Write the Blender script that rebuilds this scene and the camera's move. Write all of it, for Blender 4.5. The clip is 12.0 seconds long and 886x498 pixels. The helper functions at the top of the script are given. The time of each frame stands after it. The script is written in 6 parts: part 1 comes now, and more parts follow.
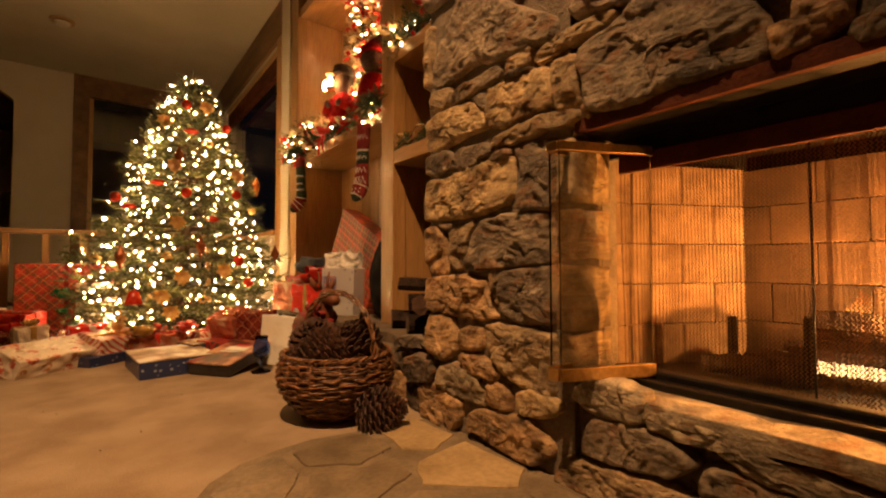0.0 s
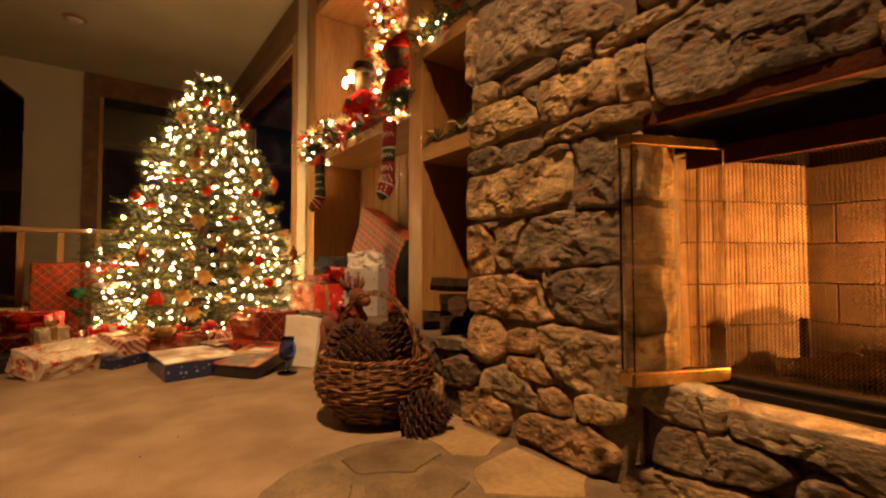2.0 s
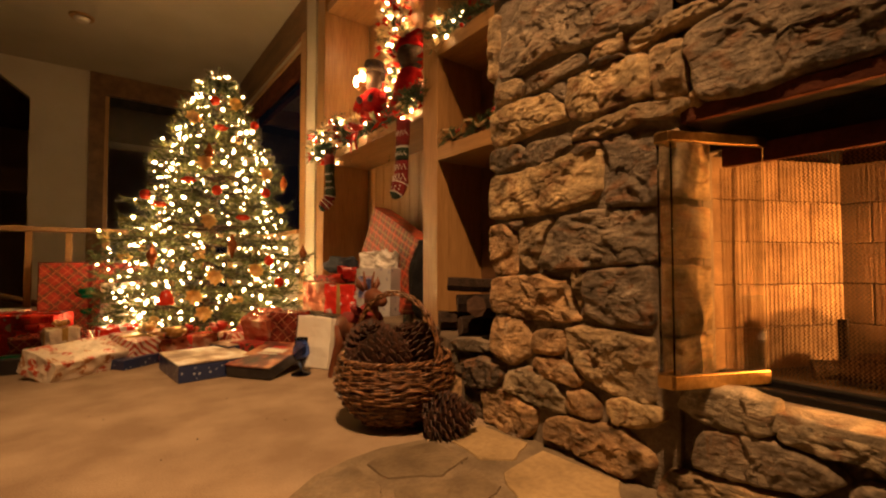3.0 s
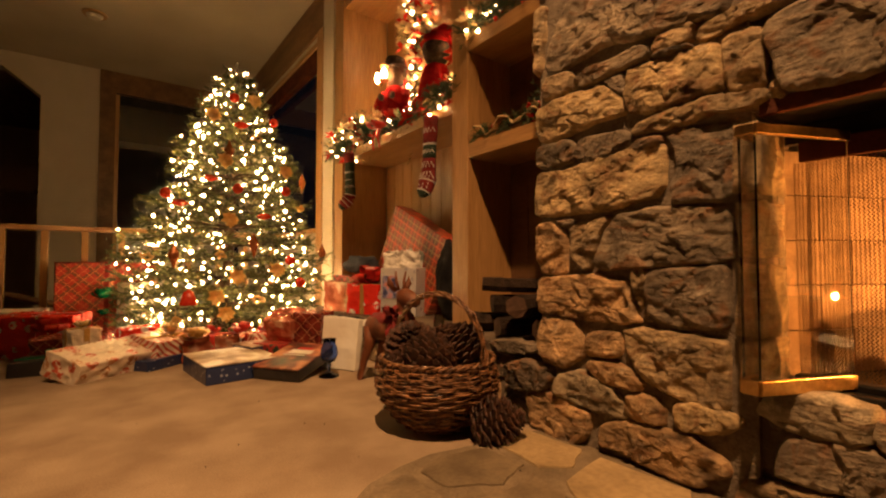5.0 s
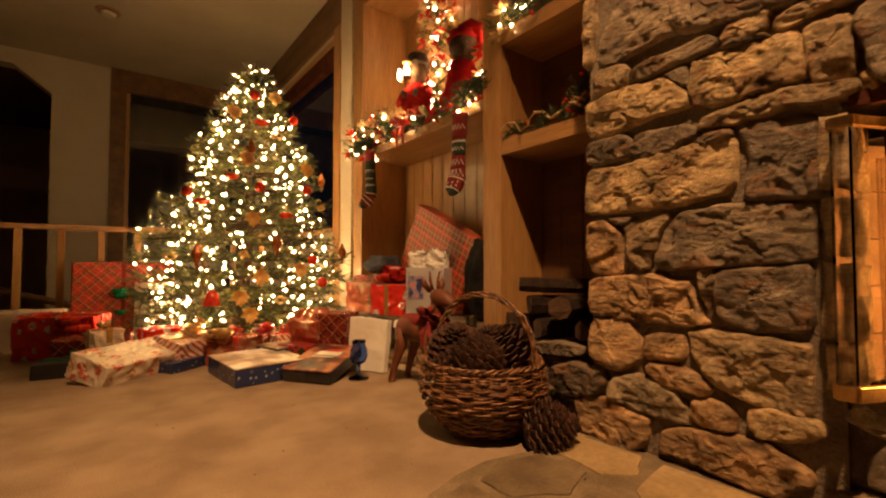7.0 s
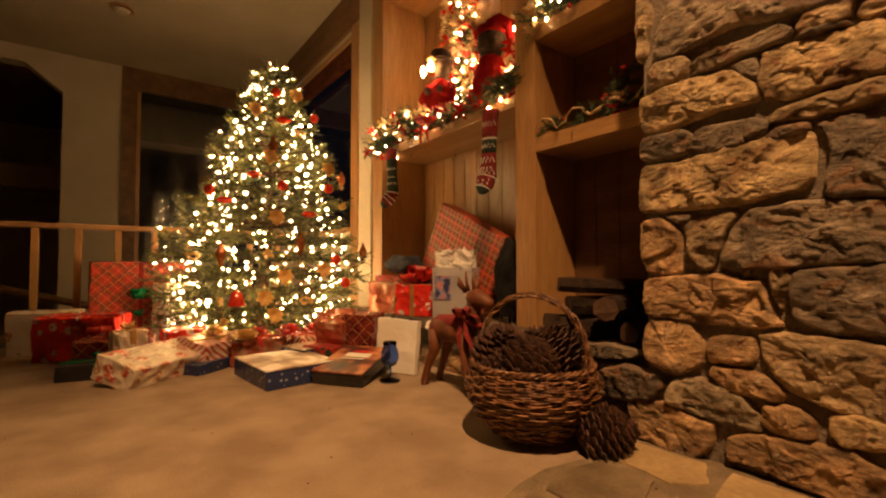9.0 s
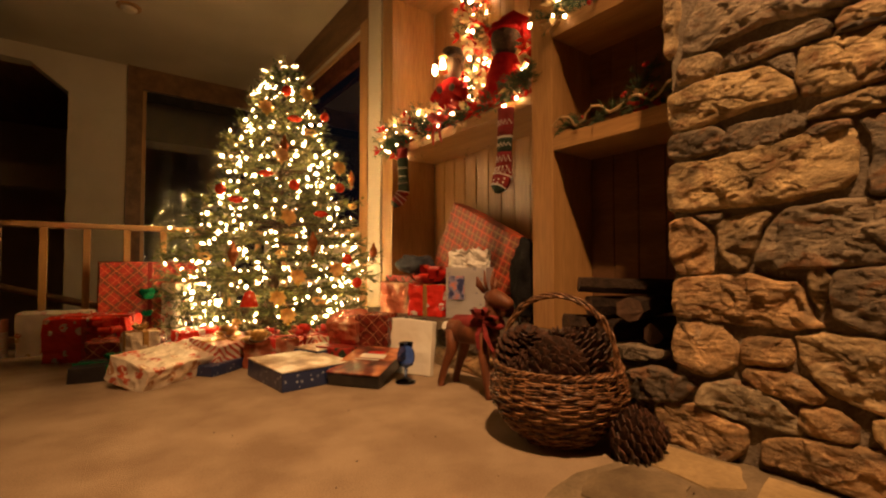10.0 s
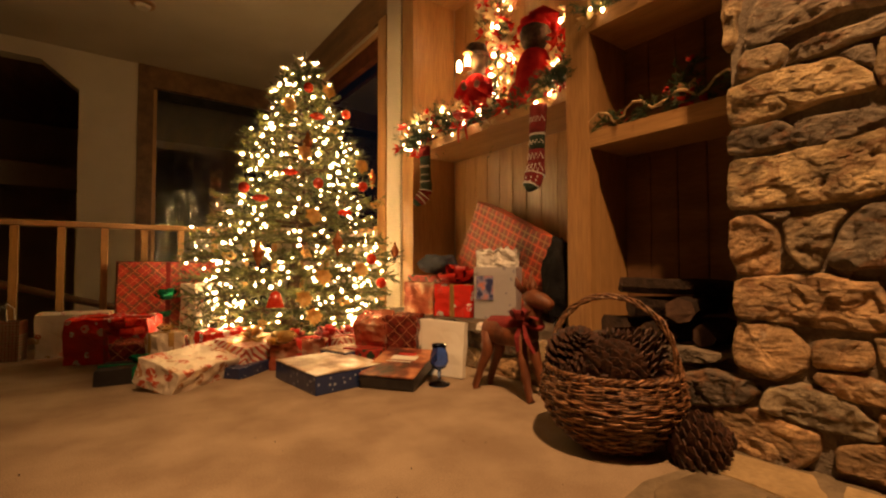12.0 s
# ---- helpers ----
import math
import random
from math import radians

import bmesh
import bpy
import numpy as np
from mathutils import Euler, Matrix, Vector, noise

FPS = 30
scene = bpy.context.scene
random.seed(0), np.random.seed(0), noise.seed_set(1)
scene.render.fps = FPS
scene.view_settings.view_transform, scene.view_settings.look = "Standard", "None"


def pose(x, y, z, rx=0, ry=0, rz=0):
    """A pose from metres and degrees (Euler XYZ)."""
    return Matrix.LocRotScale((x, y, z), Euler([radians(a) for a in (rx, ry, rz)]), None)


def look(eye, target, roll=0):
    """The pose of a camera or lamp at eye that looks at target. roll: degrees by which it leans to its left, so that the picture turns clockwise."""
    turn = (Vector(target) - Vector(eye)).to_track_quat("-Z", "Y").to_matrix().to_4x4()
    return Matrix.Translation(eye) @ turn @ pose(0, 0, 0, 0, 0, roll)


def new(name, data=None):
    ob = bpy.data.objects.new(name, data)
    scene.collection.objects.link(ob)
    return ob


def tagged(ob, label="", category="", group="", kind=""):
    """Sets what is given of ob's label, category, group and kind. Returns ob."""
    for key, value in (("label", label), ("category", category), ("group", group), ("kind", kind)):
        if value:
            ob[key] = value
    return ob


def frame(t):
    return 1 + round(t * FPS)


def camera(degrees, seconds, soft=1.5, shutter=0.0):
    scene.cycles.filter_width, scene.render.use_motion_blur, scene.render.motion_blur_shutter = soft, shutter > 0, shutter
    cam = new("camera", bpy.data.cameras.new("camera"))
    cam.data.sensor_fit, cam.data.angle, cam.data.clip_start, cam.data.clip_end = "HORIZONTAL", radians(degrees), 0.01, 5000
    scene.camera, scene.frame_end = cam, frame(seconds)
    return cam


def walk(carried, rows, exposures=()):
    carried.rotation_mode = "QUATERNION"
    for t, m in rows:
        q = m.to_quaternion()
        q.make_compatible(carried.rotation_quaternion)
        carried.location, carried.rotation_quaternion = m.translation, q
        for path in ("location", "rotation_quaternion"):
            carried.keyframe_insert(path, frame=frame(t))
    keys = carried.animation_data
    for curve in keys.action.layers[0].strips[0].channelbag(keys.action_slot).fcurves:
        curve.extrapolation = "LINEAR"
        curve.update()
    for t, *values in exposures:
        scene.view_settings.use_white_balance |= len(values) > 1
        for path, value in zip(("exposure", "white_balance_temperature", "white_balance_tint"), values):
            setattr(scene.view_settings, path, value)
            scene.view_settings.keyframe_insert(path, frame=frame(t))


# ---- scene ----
cam = camera(89.5, 12.0, soft=2.2)
METRES, EYE, TILT, LEAN, TURN = 1.0, 0.585, 0.0, 0.0, -37.0
ROWS = [
    (0.0, 0.0, 0.0, 0.0, 0.0, 1.98, 0.1),
    (0.5, -0.0393, 0.0131, 0.0002, 0.03, 1.96, 0.11),
    (1.0, -0.0783, 0.0254, 0.0003, 0.06, 1.96, 0.09),
    (1.5, -0.1179, 0.0379, -0.0002, 0.07, 1.96, 0.07),
    (2.0, -0.1557, 0.0505, -0.0004, 0.11, 1.95, 0.08),
    (2.5, -0.1952, 0.0636, -0.0008, 0.13, 1.96, 0.07),
    (3.0, -0.2345, 0.0759, -0.0019, 0.17, 1.99, 0.04),
    (5.0, -0.3907, 0.1262, -0.0026, 0.28, 1.95, 0.04),
    (5.5, -0.4309, 0.1387, -0.003, 0.31, 1.97, 0.02),
    (6.0, -0.4707, 0.1518, -0.0033, 0.33, 1.96, 0.03),
    (6.5, -0.511, 0.1644, -0.0033, 0.35, 1.94, 0.04),
    (7.0, -0.5512, 0.1767, -0.0037, 0.37, 1.95, 0.04),
    (9.0, -0.7113, 0.2277, -0.0053, 0.48, 1.96, 0.03),
    (9.5, -0.7508, 0.2399, -0.0049, 0.5, 1.93, 0.05),
    (10.0, -0.7915, 0.2524, -0.005, 0.52, 1.94, 0.05),
    (10.5, -0.8316, 0.2643, -0.0047, 0.53, 1.92, 0.07),
    (11.0, -0.8717, 0.277, -0.0047, 0.56, 1.91, 0.08),
    (11.5, -0.9119, 0.2886, -0.0051, 0.58, 1.92, 0.07),
    (12.0, -0.9535, 0.301, -0.0041, 0.58, 1.89, 0.09),
]
walk(cam, [(t, pose(0, 0, EYE, TILT, LEAN, TURN) @ pose(METRES * x, METRES * y, METRES * z, 90 + pitch, roll, yaw)) for t, x, y, z, yaw, pitch, roll in ROWS])

# ---- light ----
world = bpy.data.worlds.new("night")
scene.world = world
world.use_nodes = True
world.node_tree.nodes["Background"].inputs[0].default_value = (0.012, 0.014, 0.022, 1)
world.node_tree.nodes["Background"].inputs[1].default_value = 0.15
WARM = (1.0, 0.525, 0.215)


def lamp(name, kind, place, watts, color, size=0.05, target=None, cone=120, blend=0.6):
    data = bpy.data.lights.new(name, kind)
    data.energy, data.color, data.shadow_soft_size = watts, color, size
    ob = new(name, data)
    ob.matrix_world = look(place, target) if target else Matrix.Translation(place)
    if kind == "SPOT":
        data.spot_size, data.spot_blend = radians(cone), blend
    return ob


# recessed light over the hearth, in the raised ceiling
lamp("hearth_downlight", "SPOT", (-0.55, 0.05, 4.5), 1230, WARM, 0.07, (0.50, 1.70, 0.2), 51, 1.0)
# added fill with no known source, for the far floor and gifts
lamp("room_downlight", "SPOT", (-1.0, 2.75, 4.5), 60, WARM, 0.07, (-1.0, 3.9, 0), 70, 1.0)
# fire
lamp("fire_back_light", "POINT", (1.595, 0.10, 0.44), 24, (1.0, 0.42, 0.10), 0.012)
lamp("fire_front_light", "POINT", (1.40, 0.08, 0.475), 64, (1.0, 0.37, 0.075), 0.010)

# ---- materials ----
def mat(name, a, b, scale=8.0, rough=0.7, bump=0.15, fine=60.0, metal=0.0, stretch=(1, 1, 1), vary=0.0, spec=0.5, lo=0.35, hi=0.65, dist=0.01, coat=0.0, c=None):
    m = bpy.data.materials.new(name)
    m.use_nodes = True
    nt = m.node_tree
    n, l = nt.nodes, nt.links
    p = n["Principled BSDF"]
    tc = n.new("ShaderNodeTexCoord")
    mp = n.new("ShaderNodeMapping")
    mp.inputs["Scale"].default_value = stretch
    l.new(tc.outputs["Object"], mp.inputs[0])
    big = n.new("ShaderNodeTexNoise")
    big.inputs["Scale"].default_value, big.inputs["Detail"].default_value = scale, 6
    small = n.new("ShaderNodeTexNoise")
    small.inputs["Scale"].default_value, small.inputs["Detail"].default_value = fine, 5
    vec = mp.outputs[0]
    if vary > 0:
        oi = n.new("ShaderNodeObjectInfo")
        off = n.new("ShaderNodeVectorMath")
        off.operation = "MULTIPLY_ADD"
        cmb = n.new("ShaderNodeCombineXYZ")
        l.new(oi.outputs["Random"], cmb.inputs[0])
        l.new(oi.outputs["Random"], cmb.inputs[2])
        off.inputs[1].default_value = (37, 11, 53)
        l.new(cmb.outputs[0], off.inputs[0])
        l.new(vec, off.inputs[2])
        vec = off.outputs[0]
    l.new(vec, big.inputs[0])
    l.new(vec, small.inputs[0])
    ramp = n.new("ShaderNodeValToRGB")
    ramp.color_ramp.elements[0].position, ramp.color_ramp.elements[1].position = lo, hi
    ramp.color_ramp.elements[0].color, ramp.color_ramp.elements[1].color = (*a, 1), (*b, 1)
    if c:
        e = ramp.color_ramp.elements.new((lo + hi) / 2)
        e.color = (*c, 1)
    l.new(big.outputs[0], ramp.inputs[0])
    mix = n.new("ShaderNodeMix")
    mix.data_type, mix.blend_type = "RGBA", "MULTIPLY"
    mix.inputs["Factor"].default_value = 0.55
    r2 = n.new("ShaderNodeValToRGB")
    r2.color_ramp.elements[0].position, r2.color_ramp.elements[1].position = 0.3, 0.62
    r2.color_ramp.elements[0].color, r2.color_ramp.elements[1].color = (0.55, 0.52, 0.5, 1), (1, 1, 1, 1)
    l.new(small.outputs[0], r2.inputs[0])
    l.new(ramp.outputs[0], mix.inputs["A"])
    l.new(r2.outputs[0], mix.inputs["B"])
    col = mix.outputs["Result"]
    if vary > 0:
        hs = n.new("ShaderNodeHueSaturation")
        mr = n.new("ShaderNodeMapRange")
        mr.inputs["To Min"].default_value, mr.inputs["To Max"].default_value = 1 - vary, 1 + vary * 0.6
        l.new(oi.outputs["Random"], mr.inputs["Value"])
        l.new(mr.outputs[0], hs.inputs["Value"])
        l.new(col, hs.inputs["Color"])
        col = hs.outputs[0]
    l.new(col, p.inputs["Base Color"])
    p.inputs["Roughness"].default_value, p.inputs["Metallic"].default_value = rough, metal
    p.inputs["Specular IOR Level"].default_value = spec
    p.inputs["Coat Weight"].default_value = coat
    if bump > 0:
        bp = n.new("ShaderNodeBump")
        bp.inputs["Strength"].default_value, bp.inputs["Distance"].default_value = min(1, bump), dist
        add = n.new("ShaderNodeMath")
        l.new(small.outputs[0], add.inputs[0])
        l.new(big.outputs[0], add.inputs[1])
        l.new(add.outputs[0], bp.inputs["Height"])
        l.new(bp.outputs[0], p.inputs["Normal"])
    return m


def glow(name, color, strength):
    m = bpy.data.materials.new(name)
    m.use_nodes = True
    p = m.node_tree.nodes["Principled BSDF"]
    p.inputs["Base Color"].default_value = (*color, 1)
    p.inputs["Emission Color"].default_value, p.inputs["Emission Strength"].default_value = (*color, 1), strength
    return m


def glass(name, color=(1, 1, 1), rough=0.0):
    m = bpy.data.materials.new(name)
    m.use_nodes = True
    p = m.node_tree.nodes["Principled BSDF"]
    p.inputs["Base Color"].default_value, p.inputs["Roughness"].default_value = (*color, 1), rough
    p.inputs["Transmission Weight"].default_value, p.inputs["IOR"].default_value = 1.0, 1.45
    return m




def stone_material():
    """Split fieldstone: each stone's own tone, with strata, rust and pale bruises."""
    m = bpy.data.materials.new("fieldstone")
    m.use_nodes = True
    n, l = m.node_tree.nodes, m.node_tree.links
    p = n["Principled BSDF"]
    tc, oi = n.new("ShaderNodeTexCoord"), n.new("ShaderNodeObjectInfo")

    def noise_tex(scale, detail, twist=0.0, stretch=(1, 1, 1), vector=None, roughness=0.6):
        mp = n.new("ShaderNodeMapping")
        mp.inputs["Scale"].default_value = stretch
        l.new(vector or tc.outputs["Object"], mp.inputs[0])
        t = n.new("ShaderNodeTexNoise")
        t.inputs["Scale"].default_value, t.inputs["Detail"].default_value = scale, detail
        t.inputs["Distortion"].default_value, t.inputs["Roughness"].default_value = twist, roughness
        l.new(mp.outputs[0], t.inputs[0])
        return t.outputs[0]

    def ramp(src, *stops):
        r = n.new("ShaderNodeValToRGB")
        e = r.color_ramp.elements
        e[0].position, e[0].color = stops[0][0], (*stops[0][1], 1)
        e[1].position, e[1].color = stops[-1][0], (*stops[-1][1], 1)
        for pos, col in stops[1:-1]:
            e.new(pos).color = (*col, 1)
        l.new(src, r.inputs[0])
        return r.outputs[0]

    def mix(kind, fac, a, b):
        x = n.new("ShaderNodeMix")
        x.data_type, x.blend_type = "RGBA", kind
        for s, v in (("Factor", fac), ("A", a), ("B", b)):
            if isinstance(v, (int, float)):
                x.inputs[s].default_value = v
            elif isinstance(v, tuple):
                x.inputs[s].default_value = (*v, 1)
            else:
                l.new(v, x.inputs[s])
        return x.outputs["Result"]

    off = n.new("ShaderNodeVectorMath")
    off.operation = "MULTIPLY_ADD"
    l.new(oi.outputs["Random"], off.inputs[0])
    off.inputs[1].default_value = (31, 17, 43)
    l.new(tc.outputs["Object"], off.inputs[2])
    own = off.outputs[0]
    cloud = noise_tex(7, 8, 0.6, (1, 1, 1.5), own, 0.65)
    strata = noise_tex(5, 6, 1.5, (1, 2, 11), own)
    grain = noise_tex(130, 4, 0.0, (1, 1, 1), own, 0.7)
    rust = noise_tex(6.5, 7, 2.0, (1, 1, 1.6), own)
    bruise = noise_tex(16, 7, 0.4, (1, 1, 1.3), own, 0.7)
    col = mix("MULTIPLY", 1.0, ramp(cloud, (0.35, (0.17, 0.155, 0.14)), (0.5, (0.46, 0.44, 0.41)), (0.64, (0.80, 0.77, 0.72))), oi.outputs["Color"])
    col = mix("MULTIPLY", 0.6, col, ramp(strata, (0.35, (0.50, 0.47, 0.44)), (0.55, (1, 1, 1)), (0.7, (1.0, 0.9, 0.76))))
    col = mix("MIX", ramp(rust, (0.53, (0, 0, 0)), (0.64, (0.75, 0.75, 0.75))), col, (0.25, 0.115, 0.045))
    col = mix("MIX", ramp(bruise, (0.60, (0, 0, 0)), (0.72, (0.55, 0.55, 0.55))), col, (0.62, 0.54, 0.42))
    col = mix("MIX", ramp(bruise, (0.28, (0.6, 0.6, 0.6)), (0.37, (0, 0, 0))), col, (0.07, 0.055, 0.045))
    col = mix("MULTIPLY", 0.6, col, ramp(grain, (0.32, (0.5, 0.5, 0.5)), (0.6, (1, 1, 1))))
    l.new(col, p.inputs["Base Color"])
    p.inputs["Roughness"].default_value = 0.72
    last = None
    for src, strength, dist in ((cloud, 0.6, 0.010), (bruise, 0.85, 0.010), (strata, 0.8, 0.010), (grain, 0.8, 0.003)):
        b = n.new("ShaderNodeBump")
        b.inputs["Strength"].default_value, b.inputs["Distance"].default_value = strength, dist
        l.new(src, b.inputs["Height"])
        if last:
            l.new(last, b.inputs["Normal"])
        last = b.outputs[0]
    l.new(last, p.inputs["Normal"])
    return m


M_STONE = stone_material()
M_MORTAR = mat("mortar", (0.15, 0.12, 0.09), (0.26, 0.21, 0.155), 14, 0.95, 0.7, 120)
M_CARPET = mat("carpet", (0.31, 0.225, 0.150), (0.45, 0.345, 0.24), 4, 1.0, 0.9, 230, spec=0.1, dist=0.008)
M_FLAG = mat("flagstone", (0.15, 0.11, 0.065), (0.27, 0.205, 0.125), 7, 0.6, 0.4, 70, vary=0.22)
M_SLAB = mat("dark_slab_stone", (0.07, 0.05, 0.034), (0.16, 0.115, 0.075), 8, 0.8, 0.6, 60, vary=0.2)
M_GROUT = mat("hearth_grout", (0.15, 0.112, 0.068), (0.25, 0.19, 0.12), 9, 0.95, 0.6, 110)
M_PINE = mat("knotty_pine", (0.36, 0.19, 0.070), (0.47, 0.265, 0.105), 2, 0.34, 0.05, 18, stretch=(6, 6, 0.5), vary=0.12, coat=0.25)
M_PINE_Y = mat("pine_lengthwise", (0.36, 0.19, 0.070), (0.47, 0.265, 0.105), 2, 0.34, 0.05, 18, stretch=(6, 0.5, 6), vary=0.12, coat=0.25)
M_PINE_X = mat("pine_crosswise", (0.36, 0.20, 0.09), (0.50, 0.30, 0.14), 3, 0.45, 0.08, 25, stretch=(0.5, 6, 6), vary=0.12)
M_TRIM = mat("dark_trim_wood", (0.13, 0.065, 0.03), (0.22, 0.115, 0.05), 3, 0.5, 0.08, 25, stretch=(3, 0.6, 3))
M_PLASTER = mat("cream_plaster", (0.55, 0.49, 0.38), (0.60, 0.54, 0.43), 3, 0.9, 0.15, 140)
M_CEIL = mat("ceiling_paint", (0.46, 0.40, 0.29), (0.51, 0.45, 0.335), 2, 0.9, 0.2, 160)
M_BLACK = mat("black_iron", (0.012, 0.011, 0.010), (0.03, 0.027, 0.024), 12, 0.5, 0.2, 120, metal=0.6)
M_STEEL = mat("rusty_lintel", (0.060, 0.016, 0.008), (0.12, 0.034, 0.015), 10, 0.85, 0.3, 120, spec=0.2)
M_BRASS = mat("brass", (0.55, 0.36, 0.14), (0.66, 0.45, 0.2), 20, 0.28, 0.05, 90, metal=1.0)
M_FIREBRICK = mat("firebrick", (0.17, 0.105, 0.06), (0.33, 0.215, 0.125), 12, 0.9, 0.2, 140, vary=0.15)
# back bricks: soot, with the back wall's shade put into the colour too
M_SOOT_SHADE = mat("sooty_shaded_firebrick", (0.05, 0.032, 0.02), (0.17, 0.105, 0.06), 5, 0.95, 0.2, 140, vary=0.3)
M_GLASS = glass("door_glass", (0.97, 0.98, 0.95))
M_PANE = glass("window_glass", (0.95, 0.97, 1.0))


# ---- building helpers ----
def mesh_of(bm, name, material, smooth=False):
    me = bpy.data.meshes.new(name)
    bm.to_mesh(me)
    bm.free()
    me.materials.append(material)
    if smooth:
        me.shade_smooth()
    return me


def thing(name, place=(0, 0, 0), turn=0.0, label="", category="", group="", kind="", rx=0.0, ry=0.0):
    ob = new(name)
    ob.empty_display_size = 0.05
    ob.matrix_basis = pose(*place, rx, ry, turn)
    return tagged(ob, label, category, group, kind)


def part(name, bm, material, parent=None, label="", smooth=False, kind=""):
    ob = new(name, mesh_of(bm, name, material, smooth))
    if parent:
        ob.parent = parent
    return tagged(ob, label, kind=kind)


def struct(name, bm, material, label, category, smooth=False):
    return tagged(part(name, bm, material, smooth=smooth), label, category, kind="structure")


def box(bm, x0, x1, y0, y1, z0, z1, bevel=0.0):
    r = bmesh.ops.create_cube(bm, size=1)
    m = Matrix.Translation(((x0 + x1) / 2, (y0 + y1) / 2, (z0 + z1) / 2)) @ Matrix.Diagonal((abs(x1 - x0), abs(y1 - y0), abs(z1 - z0), 1))
    bmesh.ops.transform(bm, matrix=m, verts=r["verts"])
    if bevel:
        es = list({e for v in r["verts"] for e in v.link_edges})
        bmesh.ops.bevel(bm, geom=es, offset=bevel, segments=2, affect="EDGES", profile=0.5)
    return bm


def a_box(*a, bevel=0.0):
    return box(bmesh.new(), *a, bevel=bevel)


def tube(bm, pts, radius, sides=6, taper=None):
    """A tube along points; radius may be a list."""
    pts = [Vector(p) for p in pts]
    rings = []
    for i, p in enumerate(pts):
        d = (pts[min(i + 1, len(pts) - 1)] - pts[max(i - 1, 0)]).normalized()
        up = Vector((0, 0, 1)) if abs(d.z) < 0.9 else Vector((1, 0, 0))
        a = d.cross(up).normalized()
        b = d.cross(a)
        r = radius[i] if isinstance(radius, (list, tuple)) else radius
        rings.append([bm.verts.new(p + (a * math.cos(k * math.tau / sides) + b * math.sin(k * math.tau / sides)) * r) for k in range(sides)])
    for i in range(len(rings) - 1):
        for k in range(sides):
            bm.faces.new((rings[i][k], rings[i][(k + 1) % sides], rings[i + 1][(k + 1) % sides], rings[i + 1][k]))
    bm.faces.new(rings[0][::-1])
    bm.faces.new(rings[-1])
    return bm


def lathe(bm, profile, sides=20, cx=0.0, cy=0.0):
    rings = []
    for r, z in profile:
        rings.append([bm.verts.new((cx + r * math.cos(k * math.tau / sides), cy + r * math.sin(k * math.tau / sides), z)) for k in range(sides)])
    for i in range(len(rings) - 1):
        for k in range(sides):
            bm.faces.new((rings[i][k], rings[i][(k + 1) % sides], rings[i + 1][(k + 1) % sides], rings[i + 1][k]))
    bm.faces.new(rings[0][::-1])
    bm.faces.new(rings[-1])
    return bm


# ---- the room ----
CEIL, FAR, SIDE = 3.05, 7.4, 1.28
bm = bmesh.new()
box(bm, -4.5, 1.7, -3.0, 4.93, -0.15, 0.0)
struct("floor", bm, M_CARPET, "beige cut-pile carpet floor", "floor")
struct("floor_lower", a_box(-4.5, 1.7, 4.95, 11.5, -1.35, -1.2), M_CARPET, "lower carpeted landing beyond the railing", "floor")
struct("wall_step", a_box(-4.5, 1.7, 4.86, 4.94, -1.2, -0.004), M_PLASTER, "plastered edge of the raised floor", "wall")
# unseen raised ceiling, added so the hearth lamp lights the stones more evenly
HIGH = 4.6
struct("ceiling_high", a_box(-4.7, 1.9, -3.2, 3.15, HIGH, HIGH + 0.15), M_CEIL, "unseen raised ceiling added to set the hearth lamp higher", "ceiling")
struct("ceiling_riser", a_box(-4.7, 1.9, 3.0, 3.15, CEIL + 0.152, HIGH - 0.002), M_CEIL, "unseen riser added to close the raised ceiling", "wall")
struct("ceiling", a_box(-4.7, 1.9, 3.0, FAR + 0.1, CEIL, CEIL + 0.15), M_CEIL, "warm cream painted ceiling", "ceiling")
# walls out of view; the dark wood is there to cut bounced light
struct("wall_west", a_box(-4.65, -4.5, -3.0, 11.5, -1.2, HIGH), M_TRIM, "unseen closing wall, kept dark to cut bounced light", "wall")
struct("wall_south", a_box(-4.5, 1.9, -3.15, -3.0, 0, HIGH), M_TRIM, "unseen closing wall, kept dark to cut bounced light", "wall")
# far wall: arch with cut corners, column, window
bm = bmesh.new()
box(bm, -0.93, -0.374, FAR, FAR + 0.2, -1.2, CEIL)
box(bm, -4.5, -0.93, FAR, FAR + 0.2, 2.87, CEIL)
v = [bm.verts.new((x, y, z)) for y in (FAR, FAR + 0.2) for x, z in ((-0.93, 2.59), (-0.93, 2.87), (-1.27, 2.87))]
bm.faces.new(v[:3]), bm.faces.new(v[3:][::-1])
bm.faces.new((v[0], v[3], v[5], v[2]))
box(bm, -0.374, -0.212, FAR + 0.03, FAR + 0.2, -1.2, CEIL)
box(bm, -0.212, 1.7, FAR + 0.03, FAR + 0.2, 2.78, CEIL)
box(bm, -0.212, 1.7, FAR + 0.03, FAR + 0.2, -1.2, -0.2)
struct("wall_north", bm, M_PLASTER, "cream plaster wall with a cut-corner archway", "wall")
win = thing("window_1", (0, 0, 0), label="dark night window with wide stained wood trim", category="window", kind="structure")
bm = bmesh.new()
box(bm, -0.374, -0.212, FAR - 0.03, FAR + 0.03, -0.4, CEIL)
part("side_trim", bm, M_TRIM, win)
part("head_trim", a_box(-0.212, SIDE, FAR - 0.03, FAR + 0.03, 2.78, CEIL), M_TRIM, win)
part("frame", a_box(-0.212, -0.17, FAR + 0.03, FAR + 0.12, -0.2, 2.78), M_PINE, win, "paler pine window jamb")
part("pane", a_box(-0.17, 1.28, FAR + 0.06, FAR + 0.072, -0.2, 2.74), M_PANE, win)
